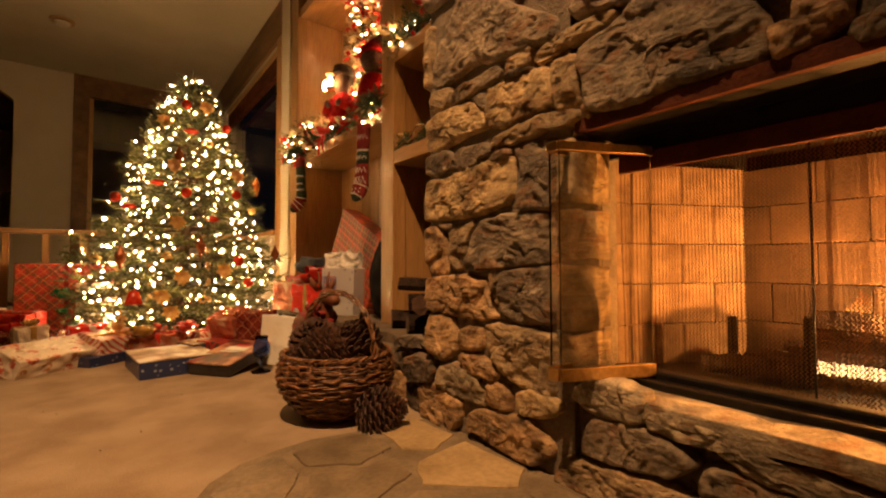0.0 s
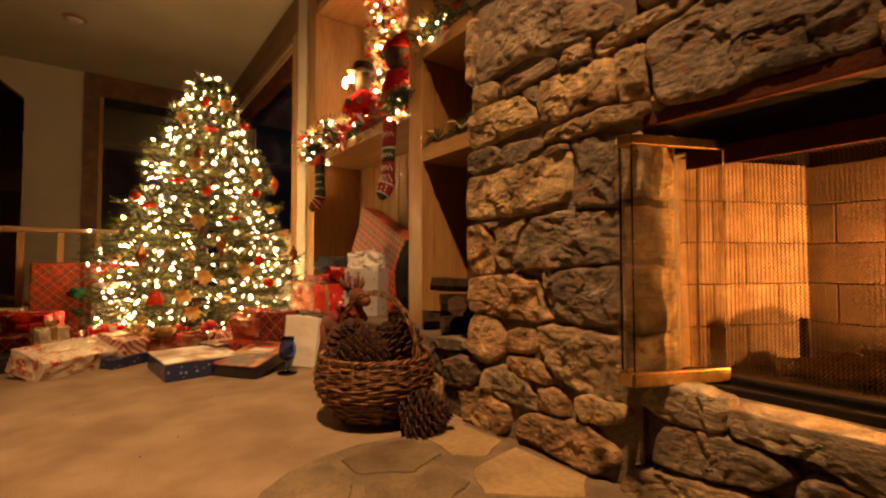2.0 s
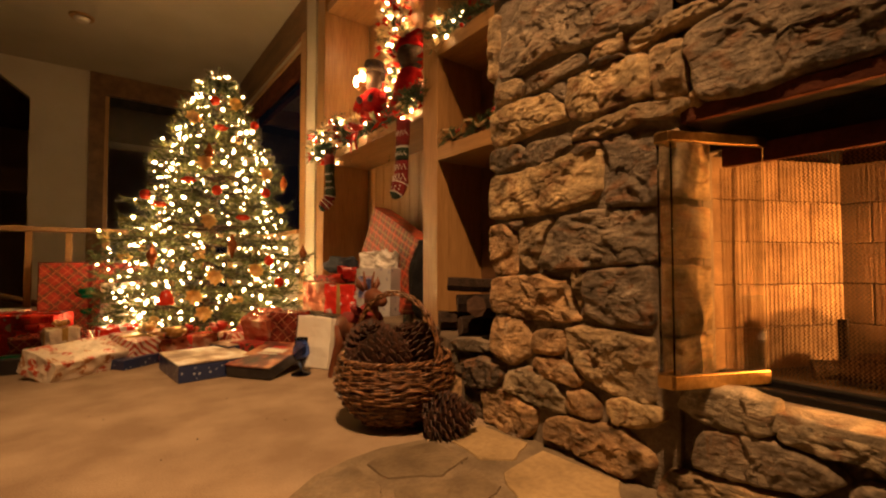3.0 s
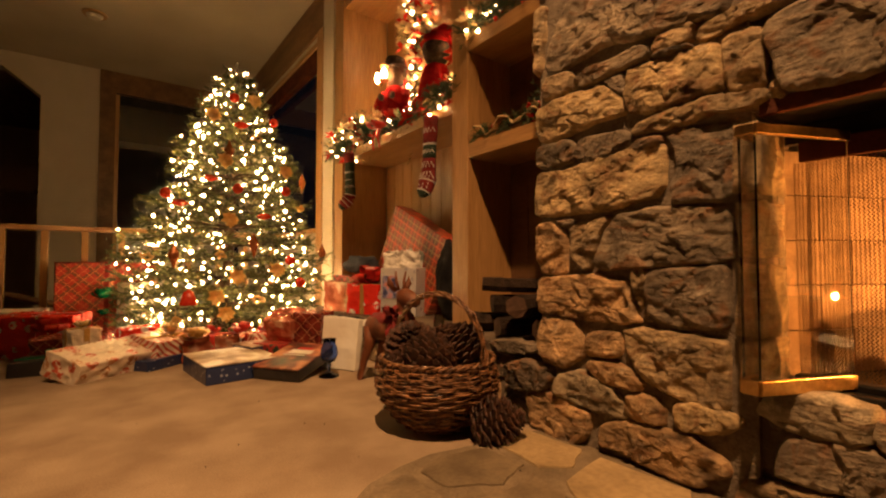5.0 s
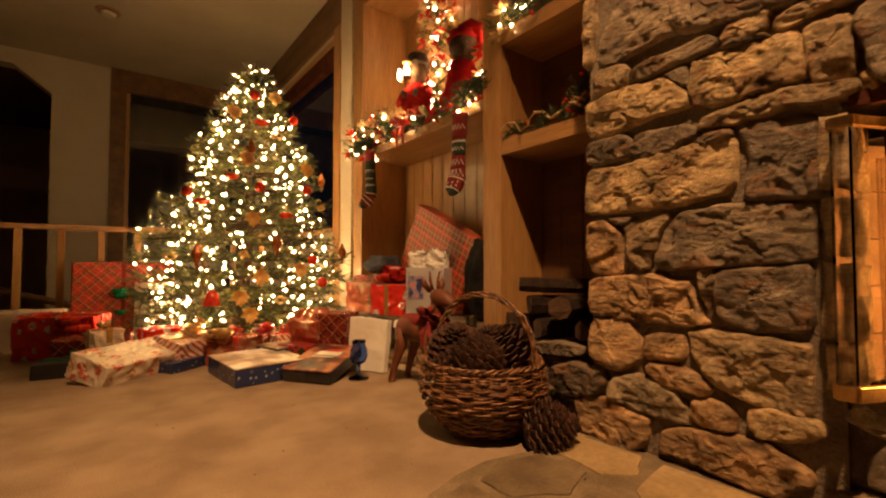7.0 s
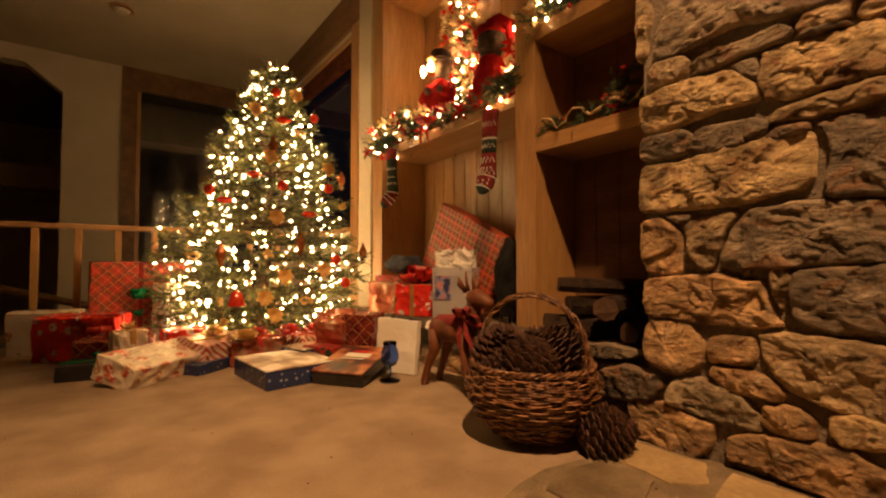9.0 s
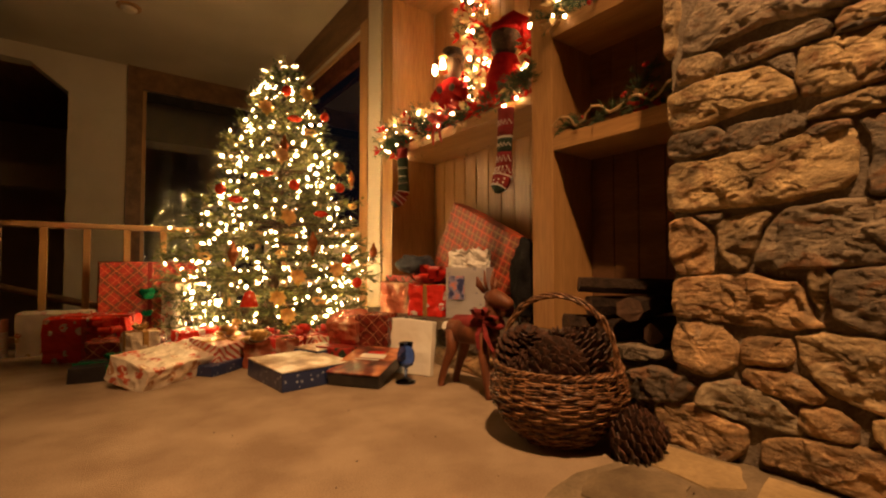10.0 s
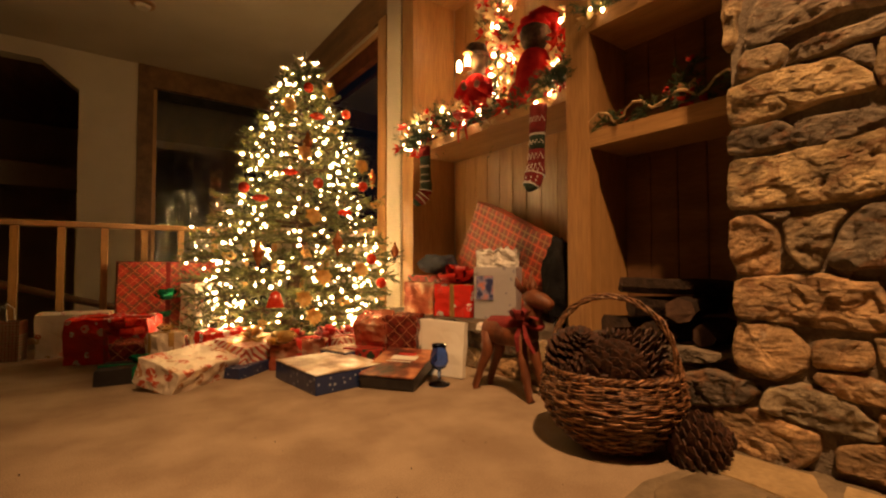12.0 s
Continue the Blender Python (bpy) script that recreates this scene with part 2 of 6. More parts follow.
part("inner_pane", a_box(-0.17, 1.28, FAR + 0.09, FAR + 0.10, -0.2, 2.74), M_PANE, win)
part("blind", a_box(-0.17, 1.28, FAR + 0.035, FAR + 0.055, 2.66, 2.78), M_BLACK, win)
# side wall with window
bm = bmesh.new()
box(bm, SIDE, SIDE + 0.2, 3.84, 4.22, 0, CEIL)
box(bm, SIDE, SIDE + 0.2, 4.22, 6.6, 2.66, CEIL)
box(bm, SIDE, SIDE + 0.2, 4.22, 6.6, 0 - 1.2, 0.9)
box(bm, SIDE, SIDE + 0.2, 6.6, FAR, -1.2, CEIL)
struct("wall_east", bm, M_PLASTER, "cream plaster side wall", "wall")
win = thing("window_2", (0, 0, 0), label="tall night window in a pine frame", category="window", kind="structure")
part("head_trim", a_box(SIDE - 0.03, SIDE, 4.05, FAR - 0.04, 2.70, CEIL), M_TRIM, win)
part("side_trim", a_box(SIDE - 0.035, SIDE, 4.10, 4.24, 0.0, 2.70), M_PINE, win)
part("jamb", a_box(SIDE + 0.0, SIDE + 0.15, 4.24, 4.27, 0.9, 2.66), M_PINE, win)
part("head", a_box(SIDE + 0.0, SIDE + 0.15, 4.27, 6.6, 2.62, 2.66), M_PINE_Y, win)
part("sill", a_box(SIDE - 0.06, SIDE + 0.15, 4.24, 6.6, 0.87, 0.905), M_PINE_Y, win)
part("blind", a_box(SIDE + 0.02, SIDE + 0.08, 4.28, 6.6, 2.45, 2.62), M_STEEL, win)
part("pane", a_box(SIDE + 0.12, SIDE + 0.13, 4.27, 6.6, 0.9, 2.62), M_PANE, win)
# room beyond the arch
struct("wall_beyond", a_box(-4.5, 1.7, 11.3, 11.5, -1.2, CEIL), M_PLASTER, "dim plaster wall of the next room", "wall")
struct("soffit_beyond", a_box(-4.5, -0.95, 9.8, 10.2, 1.75, 2.1), M_PLASTER, "pale soffit beam in the next room", "beam")
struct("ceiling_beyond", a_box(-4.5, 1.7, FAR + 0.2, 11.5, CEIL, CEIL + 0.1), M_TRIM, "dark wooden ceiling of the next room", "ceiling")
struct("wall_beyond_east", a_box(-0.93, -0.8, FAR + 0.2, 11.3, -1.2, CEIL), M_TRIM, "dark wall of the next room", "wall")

# ---- built-in shelving ----
SH = 1.25
BENCH = 0.26
shelf_wall = thing("built_in_shelving", (0, 0, 0), label="honey pine built-in shelving with deep niches", category="shelving")
part("post", a_box(SH, SH + 0.08, 2.11, 2.245, BENCH, CEIL, bevel=0.004), M_PINE, shelf_wall)
part("post", a_box(SH, SH + 0.08, 3.68, 3.84, 0.0, CEIL, bevel=0.004), M_PINE, shelf_wall)
part("side_panel", a_box(SH + 0.08, 1.66, 2.12, 2.14, BENCH, CEIL), M_PINE, shelf_wall)
part("side_panel", a_box(SH + 0.08, 1.66, 2.215, 2.235, BENCH, CEIL), M_PINE, shelf_wall)
part("side_panel", a_box(SH + 0.08, 1.66, 3.69, 3.71, BENCH, CEIL), M_PINE, shelf_wall)
part("alcove_shelf", a_box(SH, 1.66, 2.245, 3.68, 1.405, 1.47, bevel=0.004), M_PINE_Y, shelf_wall)
part("niche_shelf", a_box(SH, 1.66, 1.0, 2.11, 1.135, 1.21, bevel=0.004), M_PINE_Y, shelf_wall)
part("niche_shelf", a_box(SH, 1.66, 1.0, 2.11, 1.70, 1.775, bevel=0.004), M_PINE_Y, shelf_wall)
part("head_board", a_box(SH + 0.02, 1.66, 1.0, 3.68, 2.67, 2.74), M_PINE_Y, shelf_wall)
for i in range(11):
    part("back_plank", a_box(1.66, 1.68, 2.245 + i * 0.131, 2.245 + (i + 1) * 0.131 - 0.004, BENCH, CEIL, bevel=0.002), M_PINE, shelf_wall)
# niche back in dark wood, not pine: the niche's shade put into colour
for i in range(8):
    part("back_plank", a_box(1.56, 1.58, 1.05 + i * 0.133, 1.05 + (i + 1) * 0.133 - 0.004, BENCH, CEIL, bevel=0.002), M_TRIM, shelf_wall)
struct("wall_east_back", a_box(1.70, 1.9, -3.0, 3.0, 0, HIGH), M_PLASTER, "plaster wall behind the shelving", "wall")
struct("wall_east_end", a_box(1.70, 1.9, 3.0, 3.9, 0, CEIL), M_PLASTER, "plaster wall behind the shelving", "wall")
struct("wall_above_shelves", a_box(SH, 1.70, 1.0, 3.0, CEIL + 0.002, HIGH), M_PLASTER, "cream plaster wall over the shelving", "wall")
struct("trim", a_box(SIDE - 0.045, SIDE - 0.002, 3.84, 4.06, 0, CEIL), M_PLASTER, "pale vertical trim board beside the window", "trim")

# ---- stone fireplace ----
WALL_X = 0.985
struct("hearth_core", a_box(1.75, 1.76, -1.0, 1.0, 0, CEIL), M_MORTAR, "masonry behind the firebox", "wall")
fire_wall = thing("wall_fireplace", (0, 0, 0), label="rough fieldstone fireplace wall with recessed mortar", category="stone wall", kind="structure")
OPEN_L, OPEN_R, OPEN_B, OPEN_T = 0.745, -0.75, 0.285, 0.935
for b in ((WALL_X, 1.249, OPEN_L, 1.40, 0, HIGH), (1.25, 1.69, OPEN_L + 0.06, 1.04, 0, HIGH), (WALL_X, 1.249, -3.0, OPEN_R, 0, HIGH),
          (WALL_X + 0.02, 1.249, OPEN_R, OPEN_L, OPEN_T + 0.012, HIGH), (WALL_X + 0.02, 1.12, OPEN_R, OPEN_L, 0, OPEN_B - 0.02)):
    part("mortar", a_box(b[0] + 0.012, *b[1:]), M_MORTAR, fire_wall, "grey recessed mortar")
STONES = [0]


TONES = {"y": (1.04, 0.79, 0.44), "t": (0.80, 0.61, 0.37), "o": (0.91, 0.61, 0.33), "g": (0.56, 0.46, 0.34), "d": (0.40, 0.325, 0.245), "p": (0.82, 0.69, 0.49), "k": (0.22, 0.17, 0.13)}


def stone(tone, *corners, parent=None, front=None, deep=0.026, rough=1.0):
    """A split-faced stone inside an outline of corners (y, z)."""
    STONES[0] += 1
    k0 = STONES[0]
    seed = Vector((k0 * 3.7, k0 * 1.9, k0 * 0.7))
    rnd = random.Random(k0 * 7 + 3)
    x0 = WALL_X if front is None else front
    ring = [np.array(p, float) for p in corners]
    # round the corners, then sample the outline evenly
    for cut in (0.09, 0.22):
        ring = [q for a, b in zip(ring, ring[1:] + ring[:1]) for q in (a + (b - a) * cut, b + (a - b) * cut)]
    ring = np.array(ring)
    step = np.linalg.norm(np.roll(ring, -1, 0) - ring, axis=1)
    total = step.sum()
    n = int(max(40, min(210, total / 0.006)))
    run = np.concatenate(([0], np.cumsum(step)))
    closed = np.vstack((ring, ring[:1]))
    u = np.arange(n) * total / n
    edge = np.stack((np.interp(u, run, closed[:, 0]), np.interp(u, run, closed[:, 1])), 1)
    for i in range(n):
        q = Vector((0, edge[i, 0] * 16, edge[i, 1] * 16)) + seed
        edge[i] += (0.0065 * noise.noise(q), 0.0065 * noise.noise(q + Vector((9, 3, 1))))
        edge[i] += (0.003 * noise.noise(q * 4), 0.003 * noise.noise(q * 4 + Vector((5, 2, 7))))
    mid = edge.mean(0)
    out = edge - mid
    edge = edge + out / np.linalg.norm(out, axis=1)[:, None] * 0.009
    reach = np.linalg.norm(edge - mid, axis=1).max()
    m = int(max(10, min(36, reach / 0.006)))
    slope = (rnd.uniform(-0.05, 0.05), rnd.uniform(-0.10, 0.04))
    shelf = [(rnd.uniform(-0.5, 0.5), rnd.uniform(-0.9, 0.9), rnd.uniform(0.004, 0.016), rnd.uniform(-0.4, 0.4)) for _ in range(4)]
    cell = {}

    def chip(q, amount):
        d, pts = noise.voronoi(q)
        key = tuple(round(c, 3) for c in pts[0])
        if key not in cell:
            cell[key] = (rnd.uniform(-1, 1), rnd.uniform(-1, 1), rnd.uniform(-1, 1))
        o, sy, sz = cell[key]
        w = q - Vector(pts[0])
        return amount * (o + 0.9 * sy * w.y + 0.9 * sz * w.z)

    rings = []
    bm = bmesh.new()
    for j in range(m + 1):
        f = 1 - (1 - j / m) ** 1.35
        f = 1 - f
        row = []
        for i in range(n):
            y, z = mid + (edge[i] - mid) * max(f, 0.015)
            inset = (1 - f) * np.linalg.norm(edge[i] - mid)
            q = Vector((0, y, z)) + seed
            bend = noise.noise_vector(q * 8) * 0.05 + noise.noise_vector(q * 24) * 0.018
            rise = 1 - math.exp(-inset / (0.0022 + 0.0045 * abs(noise.noise(q * 7))))
            h = deep + slope[0] * (y - mid[0]) + slope[1] * (z - mid[1])
            h += rough * (chip((q + bend) * 11, 0.0048) + chip((q + bend) * 27 + Vector((40, 0, 0)), 0.0026))
            for sy, sz, drop, off in shelf:
                side = ((y - mid[0]) * sy + (z - mid[1]) * sz) / reach + off * 0.5 + 0.12 * noise.noise(q * 13)
                if side > 0.25:
                    h -= drop * min(1, (side - 0.25) * 22) * rough * 0.45
            h += rough * (0.0034 * noise.fractal(q * 22, 0.7, 2.1, 5) + 0.0022 * noise.noise(q * 90))
            row.append(bm.verts.new((x0 + 0.022 - rise * max(0.012, h + 0.012), y, z)))
        rings.append(row)
    for a, b in zip(rings, rings[1:]):
        for i in range(n):
            bm.faces.new((a[i], a[(i + 1) % n], b[(i + 1) % n], b[i]))
    bm.faces.new(rings[-1])
    bmesh.ops.recalc_face_normals(bm, faces=bm.faces)
    if bm.faces[len(bm.faces) // 2].normal.x > 0:
        bmesh.ops.reverse_faces(bm, faces=bm.faces)
    ob = part("stone", bm, M_STONE, parent or fire_wall, smooth=True)
    k = rnd.uniform(0.9, 1.1)
    ob.color = (*[c * k for c in TONES[tone]], 1)
    return ob


def lay_stones():
    stone("g", (1.355, 1.251), (1.341, 1.339), (1.266, 1.452), (1.19, 1.554), (0.778, 1.273), (0.795, 1.21), (1.001, 1.24), (1.141, 1.267), (1.236, 1.247), (1.303, 1.233))
    stone("g", (1.259, 1.16), (1.237, 1.2), (1.123, 1.208), (1.012, 1.211), (0.989, 1.187), (1.002, 1.166), (1.118, 1.174), (1.182, 1.156))
    stone("t", (0.982, 1.196), (0.959, 1.222), (0.89, 1.229), (0.868, 1.213), (0.878, 1.177), (0.925, 1.165), (0.97, 1.161))
    stone("y", (1.056, 1.152), (0.997, 1.155), (0.817, 1.144), (0.807, 1.127), (0.805, 1.03), (0.824, 1.017), (1.005, 1.016), (1.054, 1.028), (1.064, 1.076))
    stone("t", (0.798, 1.143), (0.727, 1.145), (0.717, 1.131), (0.715, 1.022), (0.727, 1.003), (0.787, 1.01), (0.796, 1.08))
    stone("d", (1.133, 1.148), (1.07, 1.15), (1.064, 1.079), (1.094, 1.103))
    stone("t", (1.376, 1.194), (1.356, 1.235), (1.266, 1.223), (1.254, 1.2), (1.274, 1.155), (1.373, 1.161))
    stone("y", (1.408, 1.023), (1.407, 1.134), (1.312, 1.14), (1.143, 1.14), (1.073, 1.079), (1.066, 1.045), (1.083, 1.03), (1.24, 1.029), (1.307, 1))
    stone("t", (1.044, 0.957), (1.027, 0.992), (0.943, 1.002), (0.841, 1.005), (0.709, 0.989), (0.706, 0.97), (0.739, 0.955), (0.851, 0.965), (0.964, 0.954))
    stone("g", (1.409, 0.933), (1.403, 0.998), (1.269, 0.991), (1.248, 0.97), (1.258, 0.925), (1.379, 0.921))
    stone("d", (1.247, 0.935), (1.233, 0.989), (1.073, 0.981), (1.048, 0.958), (1.056, 0.926), (1.109, 0.914), (1.213, 0.91))
    stone("d", (1.056, 0.923), (1.028, 0.945), (0.964, 0.938), (0.962, 0.921), (1.028, 0.915))
    stone("y", (1.411, 0.754), (1.409, 0.905), (1.227, 0.897), (1.028, 0.926), (0.96, 0.915), (0.95, 0.892), (0.955, 0.803), (0.978, 0.769), (1.124, 0.752), (1.349, 0.746))
    stone("d", (0.944, 0.928), (0.929, 0.935), (0.809, 0.937), (0.769, 0.929), (0.772, 0.752), (0.785, 0.745), (0.928, 0.747), (0.93, 0.784), (0.917, 0.823), (0.921, 0.886))
    stone("o", (1.408, 0.723), (1.341, 0.724), (1.288, 0.679), (1.282, 0.561), (1.305, 0.548), (1.397, 0.553))
    stone("t", (1.273, 0.691), (1.244, 0.711), (1.144, 0.73), (1.127, 0.715), (1.157, 0.672), (1.191, 0.576), (1.218, 0.562), (1.253, 0.614))
    stone("g", (1.172, 0.577), (1.144, 0.671), (1.088, 0.734), (0.989, 0.738), (0.793, 0.725), (0.786, 0.715), (0.788, 0.594), (0.8, 0.587), (1.002, 0.577), (1.127, 0.565))
    stone("d", (1.341, 0.728), (1.255, 0.732), (1.27, 0.708), (1.3, 0.705))
    stone("o", (1.4, 0.533), (1.178, 0.55), (1.128, 0.528), (1.069, 0.535), (1.048, 0.437), (1.026, 0.417), (1.082, 0.405), (1.235, 0.407), (1.394, 0.414))
    stone("t", (1.051, 0.558), (1.018, 0.575), (1.008, 0.537), (1.025, 0.457), (1.045, 0.492))
    stone("d", (1, 0.562), (0.808, 0.581), (0.798, 0.571), (0.799, 0.447), (0.804, 0.426), (0.907, 0.41), (1.002, 0.441))
    stone("o", (1.4, 0.27), (1.402, 0.364), (1.386, 0.395), (1.263, 0.398), (1.222, 0.335), (1.229, 0.285), (1.294, 0.237), (1.379, 0.254))
    stone("o", (1.212, 0.298), (1.208, 0.361), (1.094, 0.381), (1.095, 0.319), (1.12, 0.3), (1.202, 0.29))
    stone("t", (1.083, 0.386), (1.037, 0.398), (0.802, 0.393), (0.804, 0.225), (0.858, 0.214), (1.008, 0.243), (1.07, 0.322))
    stone("o", (1.216, 0.262), (1.202, 0.28), (1.12, 0.291), (1.04, 0.262), (1.024, 0.239), (1.041, 0.217), (1.133, 0.221))
    stone("p", (1.333, 0.168), (1.309, 0.215), (1.237, 0.238), (1.158, 0.227), (1.086, 0.175), (1.073, 0.137), (1.087, 0.122), (1.211, 0.132), (1.326, 0.141))
    stone("o", (1.081, 0.151), (1.08, 0.199), (0.998, 0.213), (0.963, 0.181), (0.969, 0.144), (1.042, 0.134))
    stone("y", (0.935, 0.17), (0.934, 0.209), (0.883, 0.225), (0.781, 0.211), (0.776, 0.192), (0.809, 0.164), (0.912, 0.147))
    stone("o", (1.449, 0.01), (1.471, 0.114), (1.389, 0.139), (1.296, 0.136), (1.198, 0.112), (1.206, 0.05), (1.254, 0), (1.358, 0.004))
    stone("o", (1.161, 0.029), (1.166, 0.086), (1.111, 0.115), (0.894, 0.136), (0.811, 0.088), (0.808, 0.062), (0.888, 0.007), (1.044, 0.024))
    stone("g", (0.71, 1.124), (0.698, 1.151), (0.581, 1.181), (0.54, 1.236), (0.327, 1.112), (0.292, 1.027), (0.292, 0.99), (0.31, 0.971), (0.473, 0.974), (0.605, 0.957), (0.671, 0.975), (0.687, 1.034))
    stone("t", (0.862, 1.181), (0.835, 1.207), (0.633, 1.219), (0.593, 1.205), (0.623, 1.18), (0.741, 1.178), (0.843, 1.163))
    stone("g", (0.729, 1.246), (0.739, 1.295), (0.713, 1.346), (0.502, 1.28), (0.555, 1.211), (0.622, 1.227))
    stone("o", (0.286, 1.024), (0.249, 1.023), (0.25, 1.081), (0.174, 1.062), (0.179, 0.998), (0.222, 0.977), (0.274, 0.964), (0.285, 0.98))
    stone("d", (0.181, 0.976), (0.17, 0.994), (0.103, 1.006), (0.088, 0.974), (0.109, 0.954), (0.167, 0.953))
    stone("p", (0.747, 0.23), (0.728, 0.265), (0.627, 0.301), (0.543, 0.298), (0.549, 0.218), (0.607, 0.213), (0.682, 0.212))
    stone("p", (0.542, 0.22), (0.53, 0.249), (0.487, 0.263), (0.394, 0.249), (0.302, 0.227), (0.246, 0.22), (0.151, 0.211), (0.152, 0.181), (0.247, 0.171), (0.328, 0.182), (0.409, 0.213), (0.488, 0.21))
    stone("g", (0.713, 0.105), (0.706, 0.166), (0.683, 0.19), (0.559, 0.209), (0.455, 0.19), (0.432, 0.166), (0.489, 0.121), (0.619, 0.104))
    stone("t", (0.795, 0.008), (0.766, 0.075), (0.673, 0.08), (0.507, 0.104), (0.442, 0.089), (0.45, 0.046), (0.581, 0), (0.732, 0))
    stone("g", (0.423, 0.159), (0.395, 0.177), (0.316, 0.177), (0.242, 0.16), (0.248, 0.111), (0.356, 0.088), (0.43, 0.11))
    stone("t", (1.415, 1.27), (1.415, 1.5), (1.36, 1.5), (1.385, 1.27))
    stone("g", (1.415, 1.56), (1.415, 1.80), (0.98, 1.78), (0.98, 1.47), (1.2, 1.58))
    stone("t", (0.96, 1.43), (0.96, 1.72), (0.47, 1.70), (0.47, 1.36), (0.70, 1.38))
    stone("g", (0.48, 1.30), (0.46, 1.60), (-0.1, 1.60), (-0.1, 1.20), (0.3, 1.14))
    stone("d", (0.99, 1.16), (0.88, 1.155), (0.88, 1.165), (0.96, 1.175))
    stone("t", (0.70, 0.965), (0.70, 0.995), (0.68, 1.02), (0.67, 0.965))
    stone("g", (0.24, 0.08), (0.24, 0.16), (0.02, 0.16), (0.02, 0.07))
    stone("t", (0.42, 0.0), (0.42, 0.075), (0.05, 0.055), (0.05, 0.0))


lay_stones()


# stone bench under the shelving, with a flat slab top
bench = thing("stone_bench", (0, 0, 0), label="low fieldstone bench with flat slab top", category="bench", kind="structure")
part("core", a_box(1.06, 1.66, 1.41, 3.84, 0, BENCH - 0.045), M_MORTAR, bench)
rng = random.Random(5)
stone("k", (1.579, 0.139), (1.579, 0.197), (1.463, 0.231), (1.348, 0.226), (1.34, 0.188), (1.413, 0.132), (1.52, 0.115), parent=bench, front=WALL_X)
stone("k", (1.56, 0.0), (1.60, 0.10), (1.48, 0.125), (1.46, 0.0), parent=bench, front=WALL_X + 0.03)
stone("d", (1.72, 0.226), (1.719, 0.262), (1.576, 0.285), (1.464, 0.283), (1.461, 0.262), (1.519, 0.238), parent=bench, front=1.045)
y = 1.44
while y < 3.75:
    w = rng.uniform(0.14, 0.26)
    stone(rng.choice("godt"), (y + w, 0.0), (y + w, 0.105), (y + 0.015, 0.11), (y + 0.015, 0.0), parent=bench, front=1.06)
    stone(rng.choice("dgdt"), (y + w - 0.04, 0.12), (y + w - 0.03, 0.21), (y - 0.02, 0.205), (y - 0.01, 0.12), parent=bench, front=1.06)
    y += w + 0.01


def slab(bm, y0, y1, x0, x1, z0, z1, seed):
    r = random.Random(seed)
    top, low = [], []
    n = 7
    ring = [(x0 + r.uniform(-0.02, 0.02), y0 + (y1 - y0) * i / n) for i in range(n + 1)] + [(x1, y1), (x1, y0)]
    for x, yy in ring:
        top.append(bm.verts.new((x + 0.008, yy, z1 + r.uniform(-0.004, 0.004))))
        low.append(bm.verts.new((x, yy, z0)))
    bm.faces.new(top), bm.faces.new(low[::-1])
    k = len(ring)
    for i in range(k):
        bm.faces.new((low[i], low[(i + 1) % k], top[(i + 1) % k], top[i]))
    bmesh.ops.recalc_face_normals(bm, faces=bm.faces)
    return bm


for i, (y0, y1, x0) in enumerate([(1.40, 1.74, 1.075), (1.75, 2.2, 1.06), (2.21, 2.62, 1.06), (2.63, 3.1, 1.0), (3.11, 3.66, 1.02)]):
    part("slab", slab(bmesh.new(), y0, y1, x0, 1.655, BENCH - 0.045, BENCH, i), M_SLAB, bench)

# stones on the jamb of the fire opening
for z0, z1 in ((0.30, 0.40), (0.41, 0.58), (0.60, 0.73), (0.75, 0.92)):
    bm = a_box(WALL_X - 0.018, 1.13, OPEN_L - 0.022, OPEN_L + 0.03, z0, z1)
    bmesh.ops.subdivide_edges(bm, edges=bm.edges[:], cuts=5, use_grid_fill=True)
    for v in bm.verts:
        q = noise.noise_vector(v.co * 14 + Vector((z0 * 9, 0, 0)))
        v.co += q * 0.012
    part("jamb_stone", bm, M_STONE, fire_wall, smooth=True).color = (*TONES["t"], 1)
# hearth slab edge that carries the stove frame
bm = a_box(WALL_X - 0.01, 1.13, OPEN_R, OPEN_L - 0.03, OPEN_B - 0.05, OPEN_B - 0.012)
bmesh.ops.subdivide_edges(bm, edges=bm.edges[:], cuts=14, use_grid_fill=True)
for v in bm.verts:
    v.co += noise.noise_vector(v.co * 11) * 0.012
part("hearth_slab", bm, M_STONE, fire_wall, "pale flat hearth stone", smooth=True).color = (*TONES["p"], 1)

# flagstone pad set in the carpet
pad = thing("flagstone_hearth", (0, 0, 0), label="rounded flagstone hearth pad level with the carpet", category="paving", kind="structure")
bm = bmesh.new()
edge = [(1.0, 1.40), (0.86, 1.43), (0.72, 1.44), (0.56, 1.468), (0.44, 1.45), (0.32, 1.41), (0.23, 1.34), (0.17, 1.24), (0.13, 1.08), (0.12, 0.9), (0.12, -1.2), (1.0, -1.2)]
top = [bm.verts.new((x, y, 0.004)) for x, y in edge]
low = [bm.verts.new((x, y, -0.02)) for x, y in edge]
bm.faces.new(top[::-1])
for i in range(len(edge)):
    bm.faces.new((top[i], top[(i + 1) % len(edge)], low[(i + 1) % len(edge)], low[i]))
bmesh.ops.recalc_face_normals(bm, faces=bm.faces)
part("grout", bm, M_GROUT, pad, "grey brown grout")
M_FLAG_PALE = mat("pale_flagstone", (0.30, 0.215, 0.11), (0.44, 0.32, 0.17), 6, 0.55, 0.35, 60)


